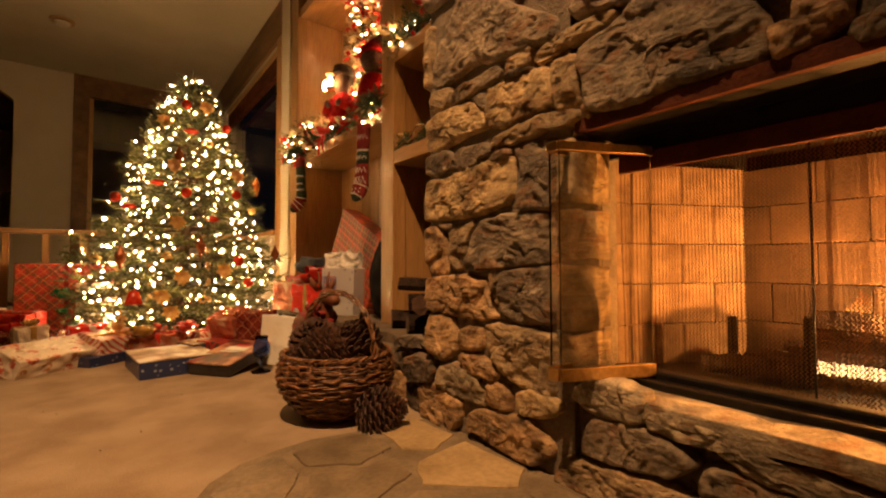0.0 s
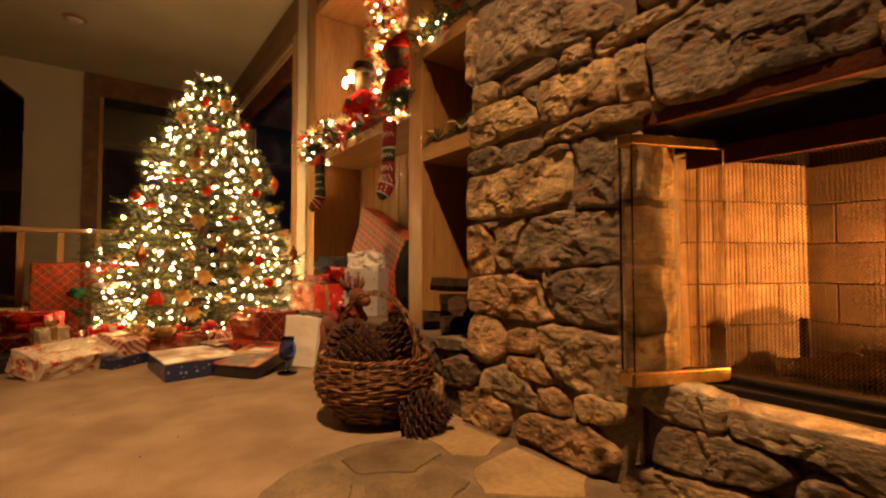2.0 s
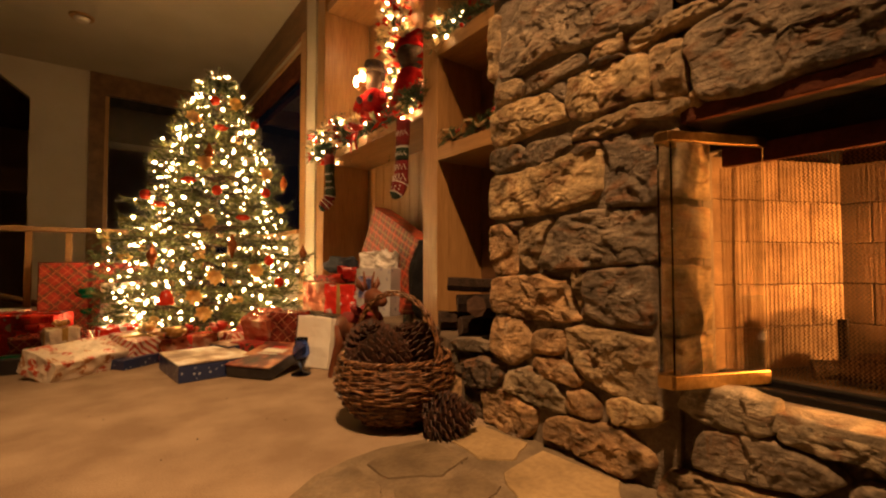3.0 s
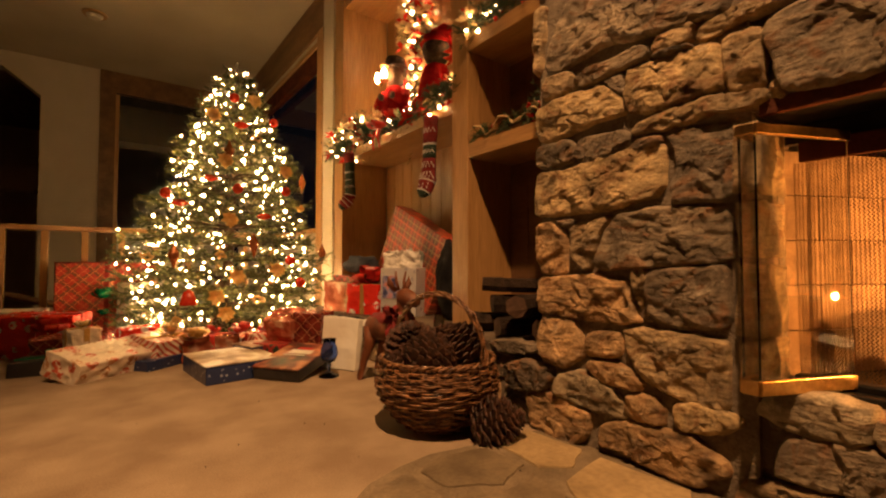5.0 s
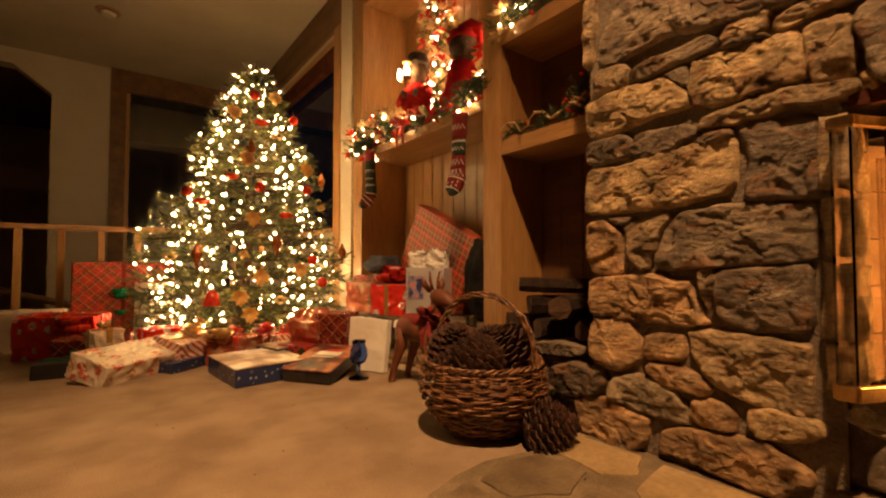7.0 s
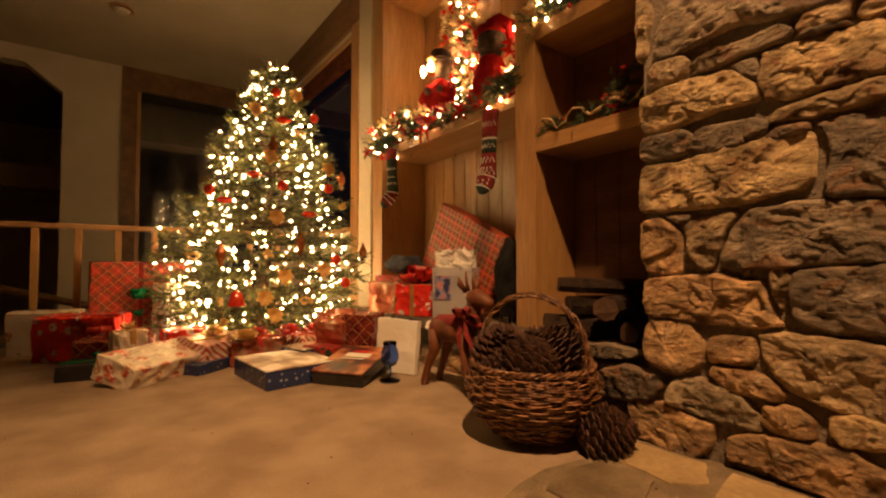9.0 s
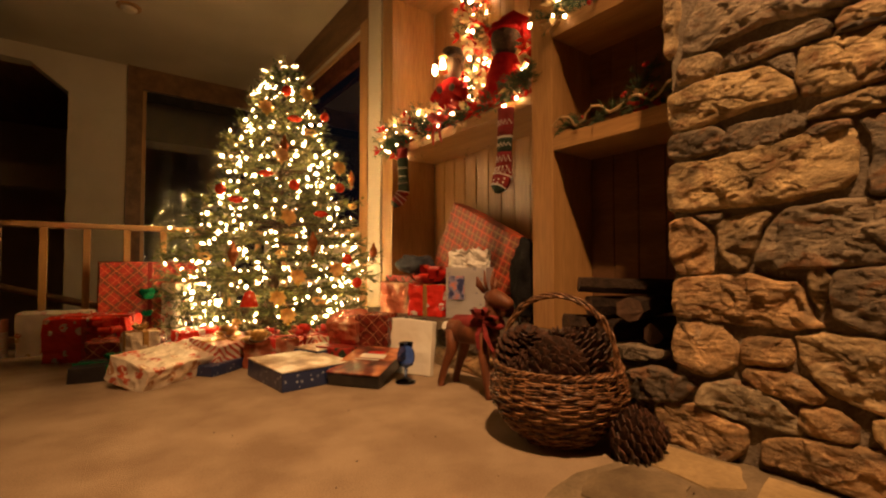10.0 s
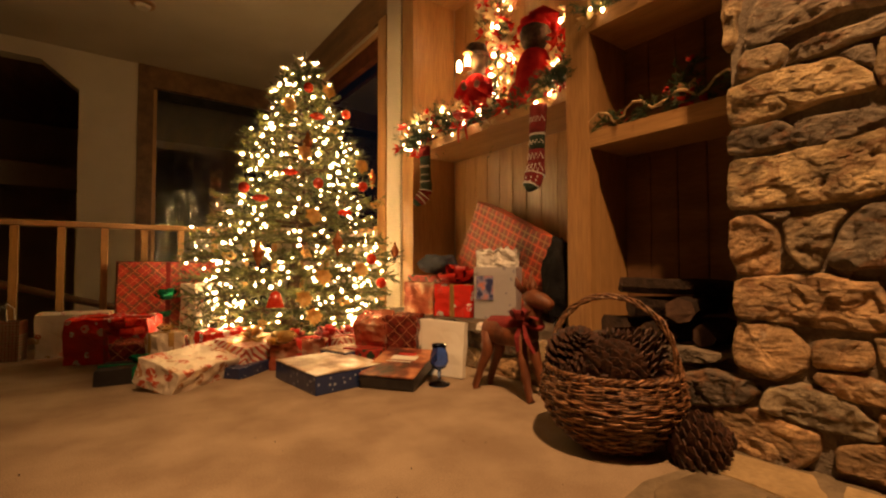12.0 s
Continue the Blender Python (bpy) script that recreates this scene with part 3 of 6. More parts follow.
def flag(pts, material=None, h=0.009):
    bm = bmesh.new()
    cx, cy = sum(p[0] for p in pts) / len(pts), sum(p[1] for p in pts) / len(pts)
    ring = []
    n = len(pts)
    for i in range(n):
        (xa, ya), (xb, yb) = pts[i], pts[(i + 1) % n]
        for k in range(5):
            u = k / 5
            x, y = xa + (xb - xa) * u, ya + (yb - ya) * u
            q = noise.noise_vector(Vector((x * 16, y * 16, 0))) * 0.012
            ring.append((x + q.x, y + q.y))
    loops = []
    for s, z in ((1.0, 0.001), (0.985, h), (0.6, h + 0.002)):
        loops.append([bm.verts.new((cx + (x - cx) * s, cy + (y - cy) * s, z + 0.002 * noise.noise(Vector((x * 20, y * 20, s))))) for x, y in ring])
    k = len(ring)
    for a, b in zip(loops, loops[1:]):
        for i in range(k):
            bm.faces.new((a[i], a[(i + 1) % k], b[(i + 1) % k], b[i]))
    bm.faces.new(loops[-1])
    bmesh.ops.recalc_face_normals(bm, faces=bm.faces)
    return part("flagstone", bm, material or M_FLAG, pad)


flag([(0.77, 1.37), (0.94, 1.43), (0.95, 1.21), (0.83, 1.15), (0.75, 1.21)], M_FLAG_PALE)
flag([(0.74, 1.11), (0.94, 1.14), (0.96, 0.88), (0.86, 0.82), (0.67, 0.99)], M_FLAG_PALE)
flag([(0.47, 1.39), (0.56, 1.43), (0.72, 1.40), (0.73, 1.24), (0.60, 1.20), (0.47, 1.27)])
flag([(0.22, 1.26), (0.30, 1.36), (0.43, 1.40), (0.44, 1.24), (0.36, 1.12), (0.22, 1.10)])
flag([(0.40, 1.11), (0.47, 1.23), (0.59, 1.17), (0.70, 1.17), (0.69, 1.06), (0.52, 0.98)])
flag([(0.15, 1.05), (0.34, 1.07), (0.48, 0.95), (0.40, 0.72), (0.15, 0.72)])
flag([(0.53, 0.94), (0.65, 0.97), (0.84, 0.79), (0.80, 0.60), (0.46, 0.66)])
flag([(0.86, 0.78), (0.94, 0.80), (0.96, 0.40), (0.84, 0.42)])
flag([(0.16, 0.68), (0.42, 0.68), (0.5, 0.6), (0.46, 0.2), (0.16, 0.2)])
flag([(0.54, 0.60), (0.80, 0.56), (0.80, 0.2), (0.5, 0.2)])

# ---- firebox ----
fb = thing("fireplace_insert", (0, 0, 0), label="black steel fireplace insert lined with pale firebrick", category="fireplace")
part("lintel", a_box(WALL_X - 0.002, 1.002, OPEN_R, OPEN_L - 0.02, 0.930, 0.966, bevel=0.002), M_STEEL, fb, "rust red steel lintel")
part("hood", a_box(1.004, 1.72, OPEN_R, OPEN_L - 0.02, 0.934, 0.946), M_BLACK, fb)
part("top_plate", a_box(1.145, 1.165, OPEN_R, OPEN_L - 0.01, 0.885, 0.932), M_BLACK, fb)
part("valance", a_box(1.135, 1.15, OPEN_R, OPEN_L - 0.05, 0.835, 0.885, bevel=0.003), M_STEEL, fb, "dark bronze screen rail")
part("side_frame", a_box(1.12, 1.16, OPEN_L + 0.004, OPEN_L + 0.04, 0.27, 0.948), M_BLACK, fb)
part("side_frame", a_box(1.12, 1.20, OPEN_R - 0.03, OPEN_R + 0.045, 0.27, 0.948), M_BLACK, fb)
part("base_rail", a_box(1.09, 1.13, OPEN_R, OPEN_L - 0.03, 0.268, 0.292, bevel=0.004), M_BLACK, fb)
part("base_rail", a_box(1.13, 1.17, OPEN_R, OPEN_L - 0.03, 0.27, 0.31, bevel=0.006), M_BLACK, fb)
part("base_rail", a_box(1.175, 1.22, OPEN_R, OPEN_L - 0.03, 0.27, 0.302, bevel=0.006), M_BLACK, fb)
part("hearth_plate", a_box(1.2, 1.72, OPEN_R, OPEN_L, 0.25, 0.285), M_BLACK, fb)
part("back_plate", a_box(1.685, 1.70, OPEN_R, OPEN_L + 0.08, 0.25, 0.95), M_BLACK, fb)
ang = math.degrees(math.atan2(0.21, 0.45))
bm = box(bmesh.new(), 0, 0.5, 0.026, 0.036, 0.0, 0.66)
pl = part("side_plate", bm, M_BLACK, fb)
pl.matrix_basis = pose(1.2, 0.745, 0.285, 0, 0, -ang)
pl = part("side_plate", box(bmesh.new(), 0, 0.5, -0.036, -0.026, 0.0, 0.66), M_BLACK, fb)
pl.matrix_basis = pose(1.2, -0.745, 0.285, 0, 0, ang)
brick_mesh = mesh_of(a_box(0, 0.226, 0, 0.024, 0, 0.118, bevel=0.003), "firebrick", M_FIREBRICK)
sooty_shaded_mesh = mesh_of(a_box(0, 0.226, 0, 0.024, 0, 0.118, bevel=0.003), "sooty_shaded_firebrick", M_SOOT_SHADE)
half_mesh = mesh_of(a_box(0, 0.112, 0, 0.024, 0, 0.118, bevel=0.003), "firebrick_half", M_FIREBRICK)


def brick(mesh, m):
    ob = new("firebrick", mesh)
    ob.parent = fb
    ob.matrix_basis = m


for k in range(5):
    z = 0.287 + k * 0.12
    for side in (1, -1):
        x = 0.0
        for mesh, w in ((half_mesh, 0.11), (brick_mesh, 0.224), (half_mesh, 0.11)) if k % 2 else ((brick_mesh, 0.224), (brick_mesh, 0.224)):
            brick(mesh, pose(1.2, 0.745 * side, z, 0, 0, -ang * side) @ pose(x, 0 if side > 0 else -0.024, 0))
            x += w + 0.004
    y = -0.53 - (0.114 if k % 2 else 0)
    while y < 0.55:
        brick(sooty_shaded_mesh, pose(1.672, y, z, 0, 0, 90))
        y += 0.228

# woven wire curtains
M_WIRE = mat("screen_wire", (0.13, 0.075, 0.035), (0.24, 0.14, 0.065), 30, 0.45, 0.0, 90, metal=0.5)


def curtain(y0, y1, seed, pleat):
    verts, faces = [], []
    z0, z1, step = 0.30, 0.845, 0.0048
    nz = int((z1 - z0) / step)
    s, y = 0.0, y0
    while y > y1:
        t = (y0 - y) / (y0 - y1)
        amp = 0.012 * math.exp(-((t) / pleat) ** 2) + 0.0012
        for j in range(nz + 1):
            z = z0 + j * step
            x = 1.185 + amp * math.sin(s * 95 + 0.4 * math.sin(z * 5)) + 0.003 * math.sin(z * 7 + s * 20)
            zig = 0.0026 * (1 if j % 2 else -1)
            verts += [(x, y + zig - 0.0016, z), (x, y + zig + 0.0016, z)]
            if j:
                k = len(verts)
                faces.append((k - 4, k - 3, k - 1, k - 2))
        slope = 95 * amp * abs(math.cos(s * 95))
        s += 0.0085
        y -= 0.0085 / math.sqrt(1 + slope * slope)
    me = bpy.data.meshes.new("wire_curtain")
    me.from_pydata(verts, [], faces)
    me.materials.append(M_WIRE)
    ob = new("wire_curtain", me)
    ob.parent = fb
    tagged(ob, "fine bronze woven wire curtain", kind="stuff")


curtain(0.715, 0.285, 1, 0.24)
curtain(0.28, -0.25, 2, 0.3)
part("curtain_bar", tube(bmesh.new(), [(1.185, 0.283, 0.3), (1.185, 0.283, 0.845)], 0.0025, 6), M_BLACK, fb)

# folding glass doors
doors = thing("glass_fire_door", (0, 0, 0), label="folded open glass fireplace door with brass rails", category="fireplace door")
P0, P1, P1B, P2 = Vector((1.115, 0.735, 0)), Vector((0.892, 0.738, 0)), Vector((0.890, 0.708, 0)), Vector((1.135, 0.60, 0))
for a, b in ((P0, P1), (P1B, P2)):
    d = b - a
    L, yaw = d.length, math.degrees(math.atan2(d.y, d.x))
    for nm, bm, mt in (("pane", a_box(0.004, L - 0.004, -0.003, 0.003, 0.325, 0.872), M_GLASS),
                       ("top_rail", a_box(0.0, L, -0.008, 0.008, 0.868, 0.892, bevel=0.002), M_BRASS),
                       ("bottom_rail", a_box(0.0, L, -0.008, 0.008, 0.298, 0.33, bevel=0.002), M_BRASS)):
        if nm == "pane":
            leaf = part("glass_leaf", bm, mt, doors, "clear tempered glass leaf")
            leaf.matrix_basis = pose(a.x, a.y, 0, 0, 0, yaw)
        else:
            part(nm, bm, mt, leaf, "polished brass rail")
for z0, z1 in ((0.868, 0.892), (0.298, 0.33)):
    part("hinge", a_box(0.884, 0.900, 0.706, 0.740, z0, z1, bevel=0.002), M_BRASS, doors)

# logs and embers
M_LOG = mat("charred_bark", (0.02, 0.012, 0.008), (0.09, 0.05, 0.028), 18, 0.95, 1.0, 90, stretch=(1, 0.3, 1))
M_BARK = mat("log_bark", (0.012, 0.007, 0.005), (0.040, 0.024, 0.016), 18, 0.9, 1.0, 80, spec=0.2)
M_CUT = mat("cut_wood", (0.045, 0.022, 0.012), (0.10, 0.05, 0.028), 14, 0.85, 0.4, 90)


def ember_material():
    m = mat("embers", (0.03, 0.015, 0.01), (0.1, 0.04, 0.02), 30, 0.9, 0.5, 120)
    nt = m.node_tree
    n, l = nt.nodes, nt.links
    p = n["Principled BSDF"]
    no = n.new("ShaderNodeTexNoise")
    no.inputs["Scale"].default_value, no.inputs["Detail"].default_value = 55, 4
    rp = n.new("ShaderNodeValToRGB")
    rp.color_ramp.elements[0].position, rp.color_ramp.elements[1].position = 0.42, 0.6
    rp.color_ramp.elements[0].color, rp.color_ramp.elements[1].color = (0.02, 0.002, 0, 1), (1, 0.55, 0.2, 1)
    l.new(no.outputs[0], rp.inputs[0])
    l.new(rp.outputs[0], p.inputs["Emission Color"])
    p.inputs["Emission Strength"].default_value = 6
    return m


M_EMBER = ember_material()


def log_mesh(a, b, r, seed, sides=14, rings=10):
    bm = bmesh.new()
    a, b = Vector(a), Vector(b)
    pts = [a.lerp(b, i / rings) + noise.noise_vector(Vector((seed, i * 0.35, 0))) * r * 0.15 for i in range(rings + 1)]
    tube(bm, pts, [r * (0.95 + 0.1 * math.sin(i * 1.3 + seed)) for i in range(rings + 1)], sides)
    for v in bm.verts:
        v.co += noise.noise_vector(v.co * 28 + Vector((seed, 0, 0))) * r * 0.16
    return bm


fire = thing("log_fire", (0, 0, 0), label="charred logs on an iron grate over glowing embers", category="fire")
part("log", log_mesh((1.42, 0.345, 0.405), (1.44, -0.42, 0.40), 0.062, 1), M_LOG, fire)
part("log", log_mesh((1.50, 0.42, 0.335), (1.53, -0.3, 0.33), 0.038, 2), M_LOG, fire)
part("log", log_mesh((1.31, 0.56, 0.315), (1.40, 0.36, 0.32), 0.028, 3), M_LOG, fire)
part("log", log_mesh((1.48, 0.50, 0.32), (1.42, 0.30, 0.33), 0.03, 4), M_LOG, fire)
for x, y, h in ((1.40, 0.515, 0.44), (1.36, 0.335, 0.455)):
    part("andiron", a_box(x - 0.009, x + 0.009, y - 0.010, y + 0.010, 0.285, h, bevel=0.002), M_BLACK, fire)
    part("grate_bar", a_box(x, 1.58, y - 0.006, y + 0.006, 0.305, 0.318), M_BLACK, fire)
bm = bmesh.new()
rng = random.Random(8)
for i in range(220):
    c = Vector((rng.uniform(1.335, 1.40), rng.uniform(0.10, 0.32), 0.292))
    r = rng.uniform(0.003, 0.008)
    g = bmesh.ops.create_icosphere(bm, subdivisions=1, radius=r, matrix=Matrix.Translation(c + Vector((0, 0, r * 0.6 + 0.022 + 0.03 * math.exp(-((c.x - 1.36) / 0.03) ** 2)))))
    for v in g["verts"]:
        v.co += noise.noise_vector(v.co * 70) * r * 0.5
part("ember_bed", bm, M_EMBER, fire, "glowing orange embers", kind="stuff")


def flame_material():
    m = bpy.data.materials.new("flame")
    m.use_nodes = True
    n, l = m.node_tree.nodes, m.node_tree.links
    n.remove(n["Principled BSDF"])
    tc, sx, rp = n.new("ShaderNodeTexCoord"), n.new("ShaderNodeSeparateXYZ"), n.new("ShaderNodeValToRGB")
    l.new(tc.outputs["Generated"], sx.inputs[0])
    e = rp.color_ramp.elements
    e[0].position, e[1].position = 0.0, 0.9
    e[0].color, e[1].color = (1.0, 0.42, 0.08, 1), (0.5, 0.06, 0.0, 1)
    l.new(sx.outputs[2], rp.inputs[0])
    em, tr, mx = n.new("ShaderNodeEmission"), n.new("ShaderNodeBsdfTransparent"), n.new("ShaderNodeMixShader")
    em.inputs["Strength"].default_value = 5
    l.new(rp.outputs[0], em.inputs["Color"])
    fade = n.new("ShaderNodeMapRange")
    fade.inputs["From Min"].default_value, fade.inputs["From Max"].default_value = 0.0, 0.95
    fade.inputs["To Min"].default_value, fade.inputs["To Max"].default_value = 0.55, 1.0
    l.new(sx.outputs[2], fade.inputs["Value"])
    l.new(fade.outputs[0], mx.inputs[0])
    l.new(em.outputs[0], mx.inputs[1])
    l.new(tr.outputs[0], mx.inputs[2])
    l.new(mx.outputs[0], n["Material Output"].inputs[0])
    return m


M_FLAME = flame_material()
rng = random.Random(12)
for k in range(9):
    y = 0.27 - k * 0.07 + rng.uniform(-0.01, 0.01)
    h = rng.uniform(0.12, 0.22) * (0.7 if k == 0 else 1)
    bm = lathe(bmesh.new(), [(0.012, 0.0), (0.03, 0.12), (0.034, 0.3), (0.024, 0.55), (0.012, 0.8), (0.002, 1.0)], 12)
    for v in bm.verts:
        zz = v.co.z
        v.co = Vector((v.co.x * 0.6, v.co.y, zz * h)) + Vector((0.5, 1, 0)) * (0.02 * zz * math.sin(zz * 6 + k * 2))
    f = part("flame", bm, M_FLAME, fire, "orange flame", smooth=True)
    f.location = (1.48 + rng.uniform(-0.012, 0.012), y, 0.40)


# ---- railing ----
rail = thing("railing", (0, 4.85, 0), label="plain pine railing with square balusters", category="railing")
part("top_rail", a_box(-4.4, 1.2, -0.035, 0.035, 0.84, 0.878, bevel=0.005), M_PINE_X, rail)
part("bottom_rail", a_box(-4.4, 1.2, -0.02, 0.02, 0.05, 0.09, bevel=0.004), M_PINE_X, rail)
for i in range(23):
    x = 1.03 - i * 0.2375
    part("baluster", a_box(x - 0.022, x + 0.022, -0.02, 0.02, 0.0, 0.84, bevel=0.003), M_PINE, rail)
hand = thing("stair_handrail", (0, 0, 0), label="dark sloping handrail of the lower stair", category="handrail")
part("rail", tube(bmesh.new(), [(-1.9, 5.6, 0.62), (-0.2, 5.6, 0.1), (0.6, 5.6, -0.15)], 0.03, 8), M_TRIM, hand)
part("post", a_box(-1.62, -1.56, 5.57, 5.63, -1.2, 0.52), M_TRIM, hand)
part("post", a_box(-0.13, -0.07, 5.57, 5.63, -1.2, 0.06), M_TRIM, hand)
can = thing("ceiling_light", (-0.40, 5.85, CEIL), label="unlit round recessed ceiling light", category="ceiling light")
part("ring", lathe(bmesh.new(), [(0.10, -0.012), (0.105, 0.0), (0.08, 0.0), (0.075, -0.012)], 24), M_PINE, can)
part("lens", lathe(bmesh.new(), [(0.07, -0.02), (0.05, -0.045), (0.0, -0.05)], 20), M_PLASTER, can)

# ---- Christmas tree ----
M_NEEDLE = mat("spruce_needles", (0.020, 0.034, 0.010), (0.20, 0.215, 0.065), 9, 0.55, 0.0, 40)
M_TWIG = mat("twig_bark", (0.07, 0.045, 0.025), (0.13, 0.085, 0.05), 20, 0.9, 0.4, 90)
M_BULB = glow("warm_bulb", (1.0, 0.57, 0.22), 215)
M_BULB_SMALL = glow("garland_bulb", (1.0, 0.57, 0.22), 90)


class Needles:
    """Collects flat needles along twigs, then makes one mesh."""

    def __init__(self, seed):
        self.v, self.f, self.r = [], [], np.random.RandomState(seed)

    def twig(self, a, b, n, length=0.028, width=0.0036):
        a, b = np.array(a), np.array(b)
        d = b - a
        d = d / (np.linalg.norm(d) + 1e-9)
        for _ in range(n):
            s = self.r.rand()
            o = a + (b - a) * s
            side = self.r.normal(size=3)
            side -= d * side.dot(d)
            side /= np.linalg.norm(side) + 1e-9
            w = d * (0.55 + 0.5 * s) + side * 0.8
            w /= np.linalg.norm(w)
            l = length * (0.7 + 0.5 * self.r.rand())
            q = np.cross(w, self.r.normal(size=3))
            q *= width / 2 / (np.linalg.norm(q) + 1e-9)
            k = len(self.v)
            self.v += [tuple(o - q), tuple(o + q), tuple(o + w * l)]
            self.f.append((k, k + 1, k + 2))

    def mesh(self, name, material, parent, label="", kind=""):
        me = bpy.data.meshes.new(name)
        me.from_pydata(self.v, [], self.f)
        me.materials.append(material)
        ob = new(name, me)
        ob.parent = parent
        return tagged(ob, label, kind=kind)


def tree_radius(z):
    zs, rs = (0.05, 0.2, 0.45, 0.7, 0.9, 1.1, 1.3, 1.5, 1.7, 1.9, 2.0, 2.1), (0.66, 0.73, 0.725, 0.65, 0.56, 0.485, 0.41, 0.33, 0.235, 0.115, 0.055, 0.012)
    return float(np.interp(z, zs, rs))


def bulb(bm, c, r):
    bmesh.ops.create_icosphere(bm, subdivisions=1, radius=r, matrix=Matrix.Translation(c))


def spark(bm, c, r, rnd):
    """A faceted mini bulb; its random long points stand in for star-like glare."""
    g = bmesh.ops.create_icosphere(bm, subdivisions=1, radius=r)
    for v in g["verts"]:
        v.co = v.co * rnd.uniform(0.45, 1.55) + Vector(c)


TREE = Vector((0.43, 4.13, 0))


def tree_axis(z):
    k = 1 - math.exp(-1.5 * z)
    return Vector((0.10 * k, -0.12 * k, 0))


tree = thing("christmas_tree", TREE, label="full green spruce Christmas tree wound with warm white lights", category="christmas tree")
part("trunk", tube(bmesh.new(), [tree_axis(z) + Vector((0, 0, z)) for z in (0.0, 0.5, 1.0, 1.5, 2.0, 2.1)], [0.045, 0.04, 0.032, 0.02, 0.008, 0.004], 10), M_TWIG, tree)
needles = Needles(3)
boughs = bmesh.new()
tips = []
rng = random.Random(21)
z = 0.10
while z < 1.95:
    r = tree_radius(z)
    count = max(6, int(7 + r * 17))
    off = rng.random() * math.tau
    for k in range(count):
        th = off + (k + rng.uniform(-0.3, 0.3)) * math.tau / count
        zz = z + rng.uniform(-0.025, 0.025)
        L = tree_radius(zz) * rng.uniform(0.74, 1.13)
        reach = TREE.x + L * math.cos(th)
        if reach > 1.2:
            L *= max(0.3, (1.2 - TREE.x) / (reach - TREE.x))
        d = Vector((math.cos(th), math.sin(th), 0))
        side = Vector((-d.y, d.x, 0))
        base = tree_axis(zz) + Vector((0, 0, zz + 0.02))

        def along(u):
            return base + d * (L * u) + Vector((0, 0, 0.10 * L * u - 0.16 * L * u * u + 0.05 * u ** 3))

        tube(boughs, [along(u) for u in (0.03, 0.35, 0.7, 1.0)], [0.008, 0.006, 0.004, 0.002], 4)
        n = max(4, int(L / 0.056))
        for i in range(n):
            u = 0.22 + 0.78 * i / n
            o = along(u)
            for sgn in (-1, 1):
                tl = (0.05 + 0.17 * (1 - u) * L / 0.7 + 0.03) * rng.uniform(0.8, 1.2)
                tip = o + (d * 0.75 + side * sgn * rng.uniform(0.6, 1.0)).normalized() * tl + Vector((0, 0, rng.uniform(-0.055, 0.06)))
                needles.twig(o, tip, 60 if u > 0.4 else 16, 0.021, 0.005)
                if u > 0.45:
                    tips.append((tip, u))
        for q in range(4):
            o = along(rng.uniform(0.55, 0.98))
            needles.twig(o, o + (d * 0.6 + side * rng.uniform(-0.5, 0.5) + Vector((0, 0, rng.uniform(0.3, 1.0)))).normalized() * rng.uniform(0.05, 0.10), 34, 0.019, 0.0048)
        needles.twig(along(0.45), along(1.0) + d * 0.05, 90, 0.021, 0.0048)
        tips.append((along(1.0) + d * 0.02, 1.0))
    z += 0.125 if z < 1.2 else 0.098
needles.twig(tree_axis(2) + Vector((0, 0, 1.95)), tree_axis(2) + Vector((0, 0, 2.13)), 130, 0.024)
for k in range(6):
    a = k * math.tau / 6
    needles.twig(tree_axis(2) + Vector((0, 0, 1.98)), tree_axis(2) + Vector((0.07 * math.cos(a), 0.07 * math.sin(a), 2.02)), 40)
part("branchwork", boughs, M_TWIG, tree, kind="stuff")
needles.mesh("crown", M_NEEDLE, tree, "dense dark green needles", kind="stuff")
bulbs = bmesh.new()
outer = [p for p, u in tips if 0.6 < u < 0.97]
inner = [p for p, u in tips if u <= 0.62]
rng.shuffle(outer), rng.shuffle(inner)
high = [p for p in outer[560:] if p.z > 1.1]
for p in outer[:480] + high[:90]:
    p = p + (tree_axis(p.z) + Vector((0, 0, p.z)) - p) * rng.uniform(0.04, 0.20)
    spark(bulbs, p + Vector((rng.uniform(-0.02, 0.02), rng.uniform(-0.02, 0.02), rng.uniform(-0.01, 0.02))), rng.choice((0.0028, 0.0035, 0.0042, 0.005, 0.0062, 0.0095)), rng)
for p in inner[:130]:
    spark(bulbs, p, 0.0052, rng)
spark(bulbs, tree_axis(2) + Vector((0, 0, 2.05)), 0.010, rng)
part("light_string", bulbs, M_BULB, tree, "small warm white string lights", kind="stuff")


# ---- basket and pine cones ----
M_WICKER = mat("wicker", (0.06, 0.024, 0.011), (0.40, 0.20, 0.095), 34, 0.27, 0.5, 120, vary=0.25)
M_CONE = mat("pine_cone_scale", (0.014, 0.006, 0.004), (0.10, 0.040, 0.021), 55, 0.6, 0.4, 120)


def spline(xs, ys, x):
    return float(np.interp(x, xs, ys))


def basket_radius(z):
    return spline((0, 0.03, 0.07, 0.12, 0.16, 0.20, 0.235), (0.112, 0.148, 0.186, 0.215, 0.224, 0.218, 0.205), z)


